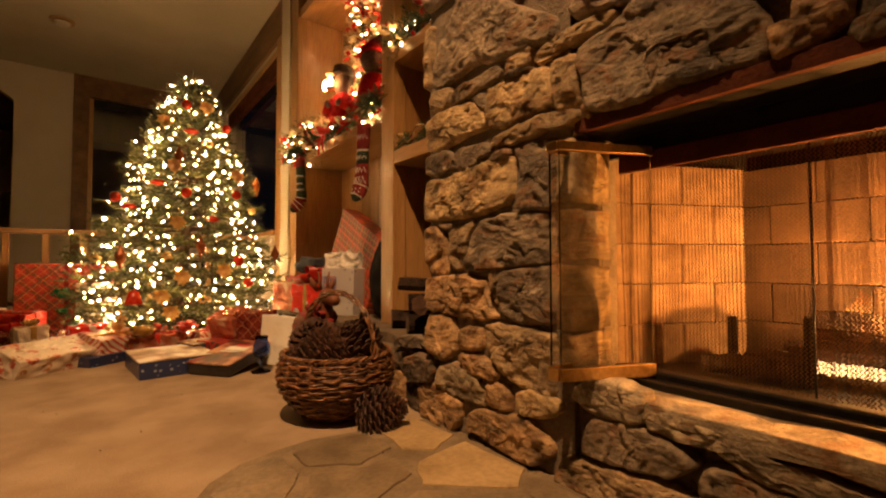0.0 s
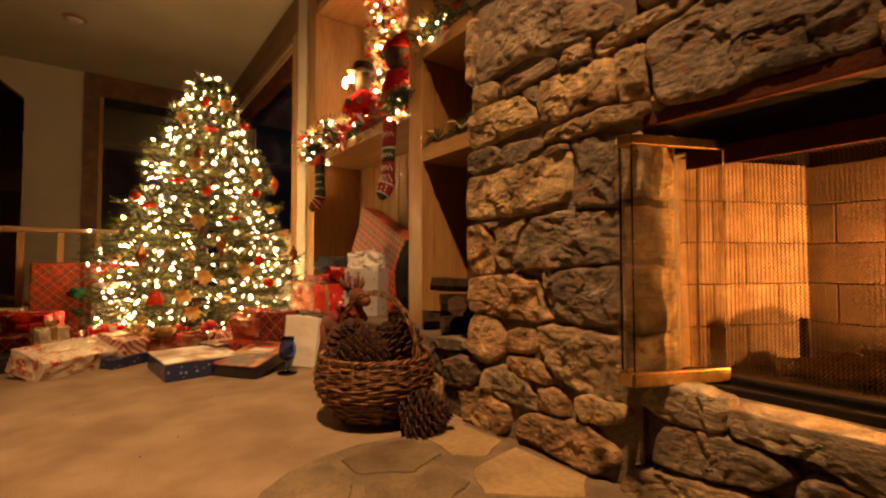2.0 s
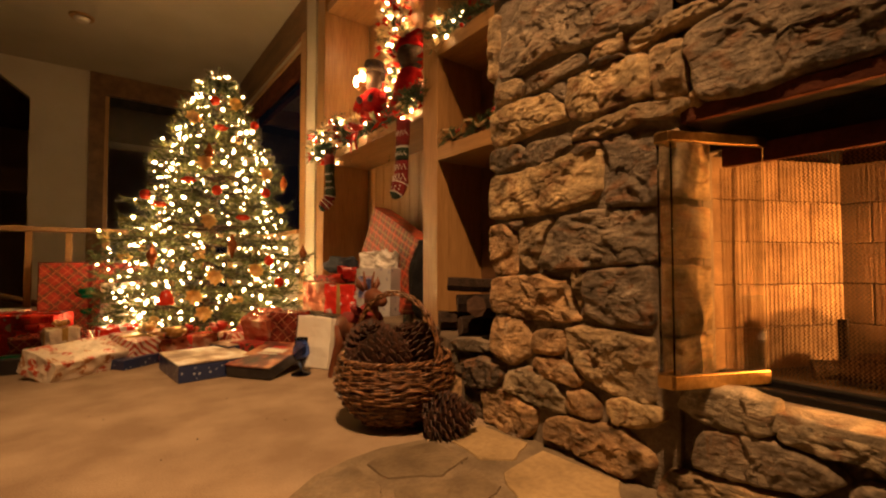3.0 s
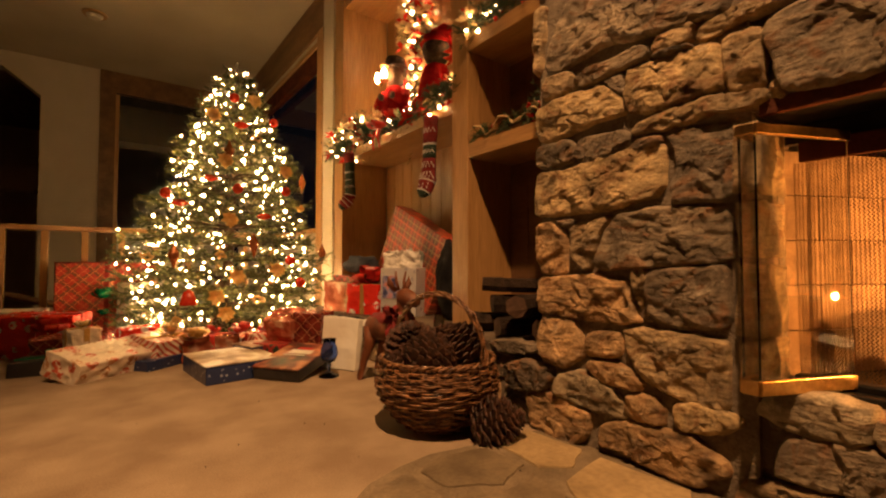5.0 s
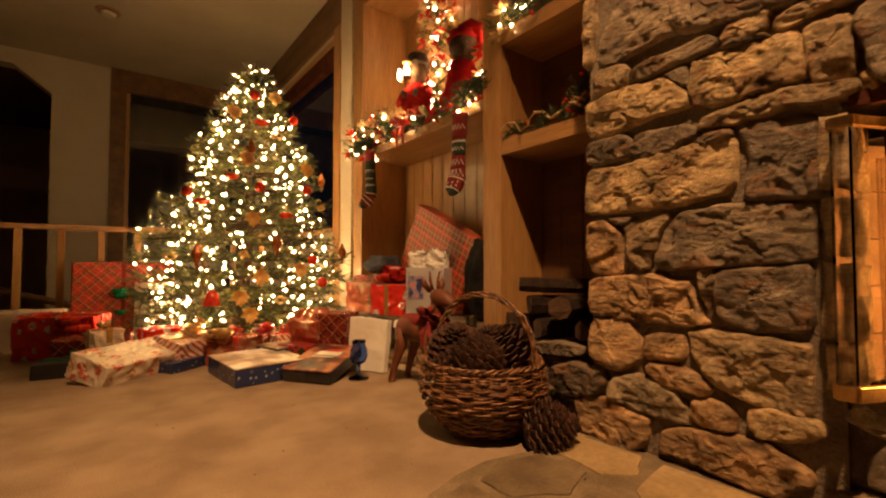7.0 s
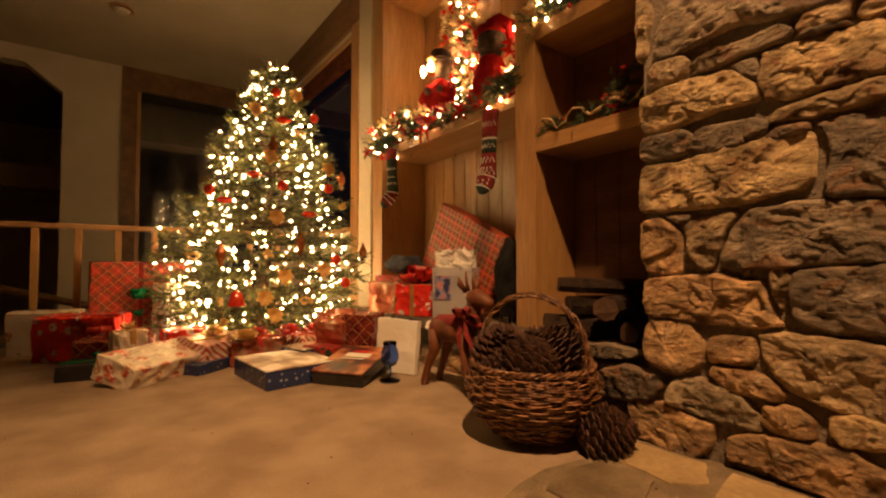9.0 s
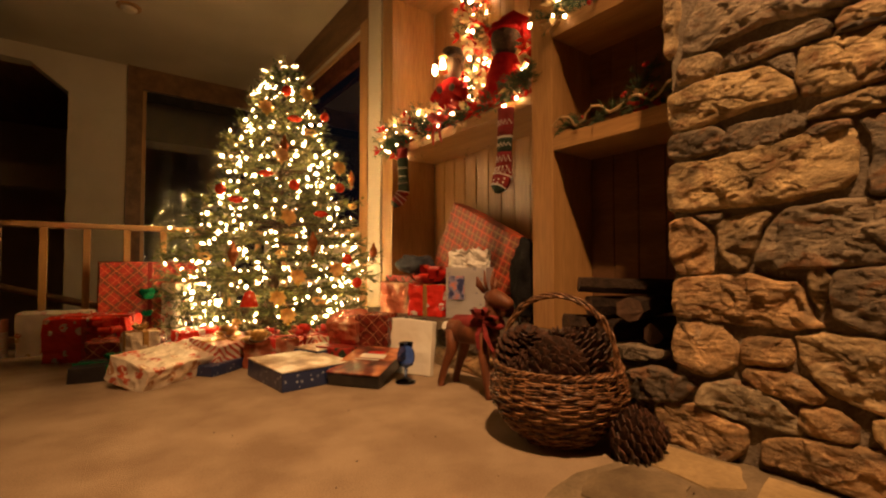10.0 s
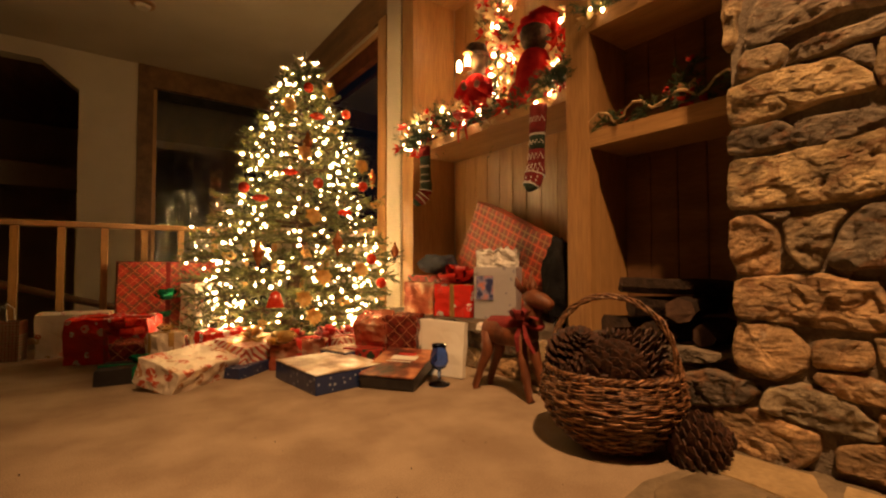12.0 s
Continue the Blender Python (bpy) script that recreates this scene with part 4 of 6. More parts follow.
basket = thing("wicker_basket", (0.735, 1.675, 0.004), label="round brown wicker basket with a braided hoop handle", category="basket")
part("bottom", lathe(bmesh.new(), [(0.0, 0.006), (0.11, 0.006), (0.11, 0.016), (0.0, 0.016)], 28), M_WICKER, basket)
# dark sheet inside the weave stands in for shade between the strands
part("lining", lathe(bmesh.new(), [(basket_radius(z) - 0.016, z) for z in (0.012, 0.05, 0.1, 0.15, 0.2, 0.225)][:6], 32), M_CONE, basket, "dark sheet standing for shade behind the weave")
STAKES = 26
for k in range(STAKES):
    a = k * math.tau / STAKES
    part("stake", tube(bmesh.new(), [((basket_radius(z) - 0.004) * math.cos(a), (basket_radius(z) - 0.004) * math.sin(a), z) for z in (0.004, 0.05, 0.10, 0.15, 0.20, 0.24)], 0.0045, 6), M_WICKER, basket)
rows = 17
for i in range(rows):
    z = 0.007 + i * 0.0134
    bm = bmesh.new()
    for s in range(2):
        pts = []
        for k in range(193):
            a = k * math.tau / 192
            rr = basket_radius(z) + 0.0050 * math.sin(STAKES / 2 * a + math.pi * (i % 2) + s * math.pi) + 0.003 * noise.noise(Vector((a * 2, i * 0.7, 4)))
            pts.append((rr * math.cos(a), rr * math.sin(a), z + 0.0064 * (s - 0.5) + 0.002 * math.sin(5 * a + i) + 0.0035 * noise.noise(Vector((a * 4, i * 1.7, s)))))
        tube(bm, pts, 0.0028 + 0.0008 * noise.noise(Vector((i * 3.3, s, 0))), 6)
    part("woven_strand", bm, M_WICKER, basket, smooth=True)
for s in range(3):
    pts = []
    for k in range(181):
        a = k * math.tau / 180
        q = 15 * a + s * math.tau / 3 + 1.2 * noise.noise(Vector((math.cos(a) * 2, math.sin(a) * 2, s)))
        pts.append(((0.205 + 0.0065 * math.cos(q)) * math.cos(a), (0.205 + 0.0065 * math.cos(q)) * math.sin(a), 0.240 + 0.0065 * math.sin(q)))
    part("rim_strand", tube(bmesh.new(), pts, 0.0042, 6), M_WICKER, basket, smooth=True)
hx, hy = math.cos(radians(-70)), math.sin(radians(-70))
for s in range(4):
    pts = []
    for k in range(121):
        u = math.pi * k / 120
        c, h = 0.198 * math.cos(u), 0.225 + 0.245 * math.sin(u) ** 0.85
        q = 11 * u / math.pi * 2 + s * math.tau / 4
        e = 0.0078 + 0.007 * noise.noise(Vector((u * 5, 0, 0)))
        n1 = Vector((hx * math.cos(u), hy * math.cos(u), math.sin(u)))
        n2 = Vector((-hy, hx, 0))
        pts.append(Vector((c * hx, c * hy, h)) + n1 * (e * math.cos(q)) + n2 * (e * math.sin(q)))
    part("handle_strand", tube(bmesh.new(), pts, 0.0040, 6), M_WICKER, basket, smooth=True)


def pine_cone(place, length, radius, m, seed):
    bm = bmesh.new()
    r = random.Random(seed)
    prof = lambda u: radius * 0.62 * (math.sin(math.pi * min(1, 0.12 + u * 0.9)) ** 0.7)
    lathe(bm, [(max(0.002, prof(u) * 0.75), -length / 2 + length * u) for u in (0.0, 0.15, 0.35, 0.55, 0.75, 0.92, 1.0)], 12)
    n = int(135 * length / 0.17)
    for i in range(n):
        u = (i + 0.5) / n
        a = i * 2.39996
        rr = prof(u) * 0.75
        z = -length / 2 + length * u
        out = Vector((math.cos(a), math.sin(a), 0))
        side = Vector((-out.y, out.x, 0))
        tilt = 0.15 + 0.75 * u + r.uniform(-0.1, 0.1)
        d = (out * math.cos(tilt) + Vector((0, 0, 1)) * math.sin(tilt)).normalized()
        up = d.cross(side).normalized()
        L = radius * 0.50 * (0.55 + 0.45 * math.sin(math.pi * min(1, u + 0.15)))
        w = L * 0.40
        o = out * rr + Vector((0, 0, z))
        p = [o - side * w * 0.5, o + side * w * 0.5, o + d * L * 0.75 + side * w, o + d * L - up * 0.004, o + d * L * 0.75 - side * w]
        lo = [bm.verts.new(q - up * 0.0022) for q in p]
        hi = [bm.verts.new(q + up * 0.0022) for q in p]
        bm.faces.new(hi), bm.faces.new(lo[::-1])
        for k in range(5):
            bm.faces.new((lo[k], lo[(k + 1) % 5], hi[(k + 1) % 5], hi[k]))
    ob = part("pine_cone", bm, M_CONE)
    ob.matrix_basis = Matrix.Translation(place) @ m
    return tagged(ob, "large open brown pine cone", "pine cone", "pine cones by the hearth")


pine_cone((0.795, 1.43, 0.062), 0.165, 0.102, pose(0, 0, 0, 82, 0, 52), 1)
bx, by = 0.735, 1.675
for i, (dx, dy, z, L, R, rx, ry) in enumerate([(-0.05, 0.09, 0.275, 0.17, 0.12, 25, -20), (0.06, -0.06, 0.285, 0.15, 0.11, -40, 30), (-0.07, -0.06, 0.255, 0.16, 0.11, 70, 10), (0.09, 0.07, 0.26, 0.15, 0.11, 20, 60), (0.0, 0.0, 0.19, 0.16, 0.12, 80, 40), (-0.10, 0.02, 0.22, 0.14, 0.10, 60, -60)]):
    pine_cone((bx + dx, by + dy, z), L, R, pose(0, 0, 0, rx, ry, i * 50), 10 + i)

# ---- wrapping papers ----
def nodes_of(m):
    return m.node_tree.nodes, m.node_tree.links, m.node_tree.nodes["Principled BSDF"]


def mathn(n, l, op, a, b=None, c=None):
    x = n.new("ShaderNodeMath")
    x.operation = op
    for i, v in enumerate((a, b, c)):
        if v is None:
            continue
        if isinstance(v, (int, float)):
            x.inputs[i].default_value = v
        else:
            l.new(v, x.inputs[i])
    return x.outputs[0]


def paper(name, base, second, style, scale=12.0, rough=0.3, third=None, metal=0.0, width=0.12):
    m = bpy.data.materials.new(name)
    m.use_nodes = True
    n, l, p = nodes_of(m)
    tc = n.new("ShaderNodeTexCoord")
    sx = n.new("ShaderNodeSeparateXYZ")
    l.new(tc.outputs["Object"], sx.inputs[0])
    X, Y, Z = sx.outputs

    def lines(coord, sc, w, off=0.0):
        f = mathn(n, l, "FRACT", mathn(n, l, "MULTIPLY_ADD", coord, sc, off + 50.0))
        return mathn(n, l, "LESS_THAN", f, w)

    def blend(fac, a, b):
        x = n.new("ShaderNodeMix")
        x.data_type = "RGBA"
        if isinstance(fac, float):
            x.inputs["Factor"].default_value = fac
        else:
            l.new(fac, x.inputs["Factor"])
        for s, v in (("A", a), ("B", b)):
            if isinstance(v, tuple):
                x.inputs[s].default_value = (*v, 1)
            else:
                l.new(v, x.inputs[s])
        return x.outputs["Result"]

    third = third or second
    if style == "plaid":
        xy = mathn(n, l, "ADD", X, Y)
        u, v = mathn(n, l, "ADD", xy, Z), mathn(n, l, "SUBTRACT", xy, Z)
        band = mathn(n, l, "MAXIMUM", lines(u, scale / 2, 0.30, 0.2), lines(v, scale / 2, 0.30, 0.2))
        thin = mathn(n, l, "MAXIMUM", lines(u, scale, width), lines(v, scale, width))
        col = blend(thin, blend(band, base, third), second)
    elif style == "check":
        band = mathn(n, l, "ADD", lines(Y, scale / 2, 0.5), lines(Z, scale / 2, 0.5))
        cloth = blend(mathn(n, l, "MULTIPLY", band, 0.5), base, third)
        thin = mathn(n, l, "MAXIMUM", lines(Y, scale / 2, width, 0.22), lines(Z, scale / 2, width, 0.22))
        col = blend(thin, cloth, second)
        pale = mathn(n, l, "MAXIMUM", lines(Y, scale / 2, width * 0.7, 0.72), lines(Z, scale / 2, width * 0.7, 0.72))
        col = blend(pale, col, (0.40, 0.18, 0.08))
    elif style == "stripe":
        col = blend(lines(mathn(n, l, "ADD", mathn(n, l, "ADD", X, Y), Z), scale, 0.45), base, second)
    elif style == "spots":
        vo = n.new("ShaderNodeTexVoronoi")
        vo.inputs["Scale"].default_value = scale
        l.new(tc.outputs["Object"], vo.inputs["Vector"])
        inner = mathn(n, l, "LESS_THAN", vo.outputs["Distance"], width * 2.2)
        wv = n.new("ShaderNodeTexNoise")
        wv.inputs["Scale"].default_value = scale * 4
        l.new(tc.outputs["Object"], wv.inputs[0])
        cut = mathn(n, l, "GREATER_THAN", wv.outputs[0], 0.46)
        sp = mathn(n, l, "MULTIPLY", inner, cut)
        vs = n.new("ShaderNodeSeparateColor")
        l.new(vo.outputs["Color"], vs.inputs[0])
        which = mathn(n, l, "GREATER_THAN", vs.outputs[0], 0.5)
        col = blend(sp, base, blend(which, second, third))
    else:
        no = n.new("ShaderNodeTexNoise")
        no.inputs["Scale"].default_value, no.inputs["Detail"].default_value = scale, 4
        l.new(tc.outputs["Object"], no.inputs[0])
        rp = n.new("ShaderNodeValToRGB")
        e = rp.color_ramp.elements
        e[0].position, e[1].position = 0.38, 0.64
        e[0].color, e[1].color = (*base, 1), (*second, 1)
        k = e.new(0.5)
        k.color = (*third, 1)
        l.new(no.outputs[0], rp.inputs[0])
        col = rp.outputs[0]
    wr = n.new("ShaderNodeTexNoise")
    wr.inputs["Scale"].default_value, wr.inputs["Detail"].default_value = 16, 3
    l.new(tc.outputs["Object"], wr.inputs[0])
    bp = n.new("ShaderNodeBump")
    bp.inputs["Strength"].default_value, bp.inputs["Distance"].default_value = 0.35, 0.01
    l.new(wr.outputs[0], bp.inputs["Height"])
    l.new(bp.outputs[0], p.inputs["Normal"])
    l.new(col, p.inputs["Base Color"])
    p.inputs["Roughness"].default_value, p.inputs["Metallic"].default_value = rough, metal
    return m


RED, CREAM, NAVY = (0.70, 0.032, 0.022), (0.75, 0.68, 0.58), (0.02, 0.035, 0.11)
W_PLAID = paper("red_plaid_paper", (0.36, 0.028, 0.02), (0.72, 0.20, 0.08), "plaid", 15, 0.4, (0.16, 0.05, 0.025), width=0.07)
W_BIGPLAID = paper("faded_plaid_paper", (0.30, 0.045, 0.025), (0.62, 0.10, 0.04), "check", 24, 0.5, (0.17, 0.048, 0.024), width=0.13)
W_SNOW = paper("red_snowflake_paper", RED, (0.85, 0.72, 0.68), "spots", 14, 0.22, width=0.15)
W_PRINT = paper("white_print_paper", CREAM, (0.5, 0.05, 0.03), "spots", 17, 0.4, (0.42, 0.25, 0.1), width=0.15)
W_SANTA = paper("cream_toy_print_paper", (0.72, 0.62, 0.50), (0.55, 0.10, 0.05), "spots", 15, 0.35, (0.45, 0.22, 0.1), width=0.2)
W_STRIPE = paper("red_striped_paper", (0.72, 0.60, 0.50), (0.5, 0.08, 0.05), "stripe", 26, 0.3)
W_FOIL = paper("copper_foil_paper", (0.42, 0.11, 0.06), (0.72, 0.50, 0.36), "print", 9, 0.2, (0.5, 0.16, 0.09), metal=0.5)
W_FOILP = paper("dark_red_plaid_foil", (0.20, 0.03, 0.02), (0.5, 0.2, 0.1), "plaid", 14, 0.25, (0.12, 0.02, 0.015), metal=0.3, width=0.06)
W_DARK = paper("dark_green_plaid_paper", (0.03, 0.05, 0.03), (0.4, 0.04, 0.03), "plaid", 12, 0.4, (0.25, 0.02, 0.02), width=0.3)
W_NAVY = paper("navy_star_paper", NAVY, (0.35, 0.4, 0.5), "spots", 34, 0.3, width=0.1)
W_SCENE = paper("winter_scene_lid", (0.20, 0.12, 0.07), (0.85, 0.82, 0.76), "print", 8, 0.42, (0.48, 0.36, 0.26))
W_FIRE = paper("fireside_picture_lid", (0.035, 0.012, 0.01), (0.50, 0.20, 0.09), "print", 10, 0.35, (0.16, 0.03, 0.015))
W_BLACK = paper("black_card", (0.012, 0.012, 0.016), (0.03, 0.028, 0.03), "print", 6, 0.35)
W_BAG = paper("snowman_gift_bag", (0.78, 0.76, 0.78), (0.24, 0.26, 0.42), "spots", 20, 0.35, (0.5, 0.48, 0.6), width=0.1)
W_KRAFT = paper("striped_kraft_bag", (0.66, 0.54, 0.43), (0.55, 0.22, 0.16), "check", 60, 0.6, (0.60, 0.46, 0.36), width=0.16)
W_WHITE = paper("white_card", (0.80, 0.77, 0.70), (0.74, 0.70, 0.62), "print", 5, 0.25)
M_TISSUE = mat("tissue_paper", (0.80, 0.77, 0.73), (0.88, 0.86, 0.82), 8, 0.8, 0.5, 40)
M_RED = mat("red_ribbon", (0.42, 0.015, 0.012), (0.60, 0.03, 0.02), 12, 0.35, 0.15, 80)
M_DRED = mat("dark_red_felt", (0.17, 0.012, 0.012), (0.28, 0.022, 0.02), 14, 0.9, 0.4, 140)
M_GREEN = mat("green_foil_ribbon", (0.01, 0.22, 0.10), (0.02, 0.38, 0.18), 20, 0.2, 0.1, 80, metal=0.4)
M_GOLD = mat("gold_ribbon", (0.5, 0.3, 0.09), (0.72, 0.48, 0.17), 18, 0.28, 0.1, 80, metal=0.6)
M_DARK = mat("dark_fabric", (0.006, 0.006, 0.007), (0.018, 0.017, 0.018), 9, 0.9, 0.5, 60, spec=0.15)
M_BLUEF = mat("slate_blue_fabric", (0.03, 0.04, 0.06), (0.07, 0.08, 0.11), 9, 0.9, 0.5, 60)


def wrapped(bm, sx, sy, sz, seed, bulge=0.006, crumple=0.0):
    box(bm, -sx / 2, sx / 2, -sy / 2, sy / 2, 0, sz, bevel=0.005)
    bmesh.ops.subdivide_edges(bm, edges=[e for e in bm.edges if e.calc_length() > 0.06], cuts=11 if crumple else 4, use_grid_fill=True)
    for v in bm.verts:
        q = noise.noise_vector(v.co * 9 + Vector((seed, 0, 0)))
        v.co += Vector((q.x, q.y, q.z if v.co.z > 0.01 else 0)) * bulge
        if crumple:
            q = noise.noise_vector(v.co * 26 + Vector((seed * 3, 0, 0)))
            v.co += Vector((q.x, q.y, q.z if v.co.z > 0.01 else 0)) * crumple
    return bm


def bow(parent, place, size, material, seed=0, loops=10):
    bm = bmesh.new()
    r = random.Random(seed)
    knot = bm.verts.new(place)
    for k in range(loops):
        a = k * 2.4
        e = r.uniform(0.25, 1.1)
        d = Vector((math.cos(a) * math.cos(e), math.sin(a) * math.cos(e), math.sin(e)))
        side = d.cross(Vector((0, 0, 1))).normalized()
        up = side.cross(d)
        pts = [d * 0.3 + up * 0.17, d * 0.6 + up * 0.27, d * 0.9 + up * 0.14, d * 1.0, d * 0.75 - up * 0.12, d * 0.35 - up * 0.10]
        ring = [[bm.verts.new(Vector(place) + (p * size) + side * s * size * 0.22) for s in (-1, 1)] for p in pts]
        for i in range(5):
            bm.faces.new((ring[i][0], ring[i][1], ring[i + 1][1], ring[i + 1][0]))
        bm.faces.new((knot, ring[0][0], ring[0][1]))
        bm.faces.new((knot, ring[5][1], ring[5][0]))
    return part("bow", bm, material, parent, smooth=True)


def gift(place, size, yaw, material, label, ribbon=None, bow_size=0.0, rx=0.0, ry=0.0, lid=None, seed=0, name="gift_box"):
    sx, sy, sz = size
    ob = thing(name, place, yaw, label, "gift", "wrapped gifts round the tree", rx=rx, ry=ry)
    part("box", wrapped(bmesh.new(), sx, sy, sz, seed + 1, 0.003 if lid else 0.008, 0.011 if material in (W_SANTA, W_FOIL, W_STRIPE, W_SNOW, W_FOILP) else 0.0), material, ob)
    if lid:
        part("lid", a_box(-sx / 2 - 0.003, sx / 2 + 0.003, -sy / 2 - 0.003, sy / 2 + 0.003, sz + 0.003, sz + 0.008, bevel=0.002), lid, ob, "glossy printed picture lid")
    if ribbon:
        g = 0.004
        part("ribbon", a_box(-0.014, 0.014, -sy / 2 - g, sy / 2 + g, -0.0, sz + g, bevel=0.002), ribbon, ob)
        part("ribbon", a_box(-sx / 2 - g, sx / 2 + g, -0.014, 0.014, -0.0, sz + g + 0.002, bevel=0.002), ribbon, ob)
    if bow_size:
        bow(ob.children[-1], (0, 0, sz + 0.006), bow_size, ribbon or M_RED, seed)
    return ob


gift((0.30, 2.975, 0.0), (0.36, 0.44, 0.085), 6, W_NAVY, "navy flat box with a snowy picture lid", lid=W_SCENE, seed=1)
gift((0.50, 3.20, 0.0), (0.22, 0.2, 0.10), 20, W_NAVY, "navy box with a pale scene lid", lid=W_SCENE, seed=2)
book = gift((0.575, 2.735, 0.036), (0.34, 0.27, 0.058), 36, W_BLACK, "dark flat box with a fireside picture lid", lid=W_FIRE, ry=-11, seed=3)
for x0, x1, y0, y1, mt in ((0.02, 0.07, -0.075, 0.06, W_WHITE), (0.075, 0.105, -0.05, 0.04, M_RED), (-0.005, 0.004, -0.06, 0.07, W_WHITE)):
    part("printed_bar", a_box(x0, x1, y0, y1, 0.0665, 0.0675), mt, book, "pale and red printed title shape")
gift((0.80, 2.70, 0.0), (0.045, 0.25, 0.285), 26, W_WHITE, "white card box leaning upright", ry=8, seed=4)
gift((0.86, 2.86, 0.0), (0.045, 0.22, 0.27), 26, W_WHITE, "white card box with a dark label", M_DARK, ry=10, seed=5)
gift((0.77, 3.03, 0.0), (0.18, 0.20, 0.29), 40, W_FOILP, "tall dark red plaid foil gift", seed=6)
gift((0.68, 3.16, 0.12), (0.17, 0.2, 0.17), 35, W_FOIL, "shiny copper foil wrapped gift", ry=-22, seed=7)
gift((0.62, 3.13, 0.0), (0.25, 0.22, 0.115), 30, W_DARK, "dark plaid gift under a foil one", seed=8)
gift((1.085, 3.27, BENCH), (0.15, 0.24, 0.20), 20, W_FOIL, "copper foil gift on the stone bench", seed=9)
gift((1.16, 3.0, BENCH), (0.2, 0.25, 0.19), 24, W_SNOW, "bright red gift with gold ribbon and red bow", M_GOLD, 0.0, seed=10)
bow(thing("gift_bow", (1.16, 3.02, BENCH + 0.195), 0, "large loose red satin bow on a gift", "bow"), (0, 0, 0), 0.14, M_RED, 4, 14)
gift((1.30, 3.40, BENCH), (0.3, 0.34, 0.24), 10, W_DARK, "dark green and red plaid gift", seed=11)
gift((1.43, 2.968, 0.415), (0.14, 0.75, 0.48), 0, W_BIGPLAID, "huge tilted red plaid gift in the alcove", rx=24, ry=5, seed=12)
gift((-0.76, 4.54, 0.0), (0.38, 0.12, 0.275), -13, W_PRINT, "white printed paper gift standing on edge", rx=6, seed=13)
gift((-0.56, 4.18, 0.0), (0.44, 0.2, 0.265), -25, W_SNOW, "red gift with white snowflakes and clear wrap", M_RED, 0.0, rx=4, seed=14)
gift((-0.25, 4.74, 0.0), (0.62, 0.12, 0.595), 0, W_PLAID, "large red plaid gift leaning on the railing", M_DRED, seed=15)
bow(thing("gift_bow", (-0.26, 4.60, 0.325), 0, "green foil stick-on bow", "bow"), (0, 0, 0), 0.095, M_GREEN, 3, 18)
bow(thing("gift_bow", (-0.265, 4.60, 0.20), 0, "small green foil stick-on bow", "bow"), (0, 0, 0), 0.055, M_GREEN, 5, 14)
gift((-0.46, 3.58, 0.0), (0.34, 0.22, 0.075), -12, W_BLACK, "flat dark gift with green ribbon", M_GREEN, 0.06, seed=16)
gift((-0.40, 3.82, 0.0), (0.34, 0.24, 0.16), -15, W_FOILP, "crumpled dark red foil gift", seed=17)
gift((-0.25, 3.37, 0.012), (0.46, 0.24, 0.12), 38, W_SANTA, "cream toy-print gift tilted on its edge", rx=16, seed=18)
gift((-0.35, 3.60, 0.0), (0.15, 0.12, 0.22), 20, W_SANTA, "small cream printed gift", M_GOLD, 0.05, seed=19)
gift((0.05, 3.50, 0.06), (0.30, 0.24, 0.10), 30, W_STRIPE, "red and cream striped gift with foil ribbon", M_GOLD, 0.07, rx=8, seed=20)
gift((0.03, 3.46, 0.0), (0.42, 0.25, 0.055), 38, W_NAVY, "flat navy gift under the striped one", seed=21)
gift((-0.05, 3.68, 0.0), (0.26, 0.2, 0.2), 10, W_SNOW, "red gift half under the tree", seed=22)
gift((0.28, 3.42, 0.0), (0.3, 0.2, 0.15), -8, W_FOIL, "copper foil gift under the boughs", M_RED, 0.06, seed=23)
gift((0.60, 3.42, 0.0), (0.26, 0.2, 0.14), 15, W_STRIPE, "striped gift under the boughs", M_RED, 0.06, seed=24)


def gift_bag(place, w, d, h, yaw, material, label, tissue=True):
    ob = thing("gift_bag", place, yaw, label, "gift bag")
    bm = bmesh.new()
    lo = [bm.verts.new(p) for p in ((-d / 2, -w / 2, 0), (d / 2, -w / 2, 0), (d / 2, w / 2, 0), (-d / 2, w / 2, 0))]
    hi = [bm.verts.new(p) for p in ((-d / 2 * 0.9, -w / 2 * 1.03, h), (d / 2 * 0.9, -w / 2 * 1.03, h), (d / 2 * 0.9, w / 2 * 1.03, h), (-d / 2 * 0.9, w / 2 * 1.03, h))]
    bm.faces.new(lo[::-1])
    for i in range(4):
        bm.faces.new((lo[i], lo[(i + 1) % 4], hi[(i + 1) % 4], hi[i]))
    bmesh.ops.solidify(bm, geom=bm.faces[:], thickness=0.002)
    part("bag", bm, material, ob)
    if tissue:
        r = random.Random(3)
        for k in range(5):
            bm = bmesh.new()
            bmesh.ops.create_grid(bm, x_segments=9, y_segments=9, size=0.5)
            for v in bm.verts:
                x, y = v.co.x, v.co.y
                v.co = Vector(((k - 2) * d * 0.16 + 0.03 * noise.noise(Vector((x * 4, y * 4, k))), x * w * 0.95, h - 0.05 + (y + 0.5) * 0.15 + 0.05 * noise.noise(Vector((x * 6, k * 3, 1))) * (y + 0.5)))
            part("tissue", bm, M_TISSUE, ob, "crumpled white tissue paper")
    for s in (-1, 1):
        pts = [(s * d * 0.42, -w * 0.2, h), (s * d * 0.42, -w * 0.18, h + 0.07), (s * d * 0.42, 0, h + 0.1), (s * d * 0.42, w * 0.18, h + 0.07), (s * d * 0.42, w * 0.2, h)]
        if not tissue:
            part("handle", tube(bmesh.new(), pts, 0.004, 6), M_TISSUE, ob)
    return ob


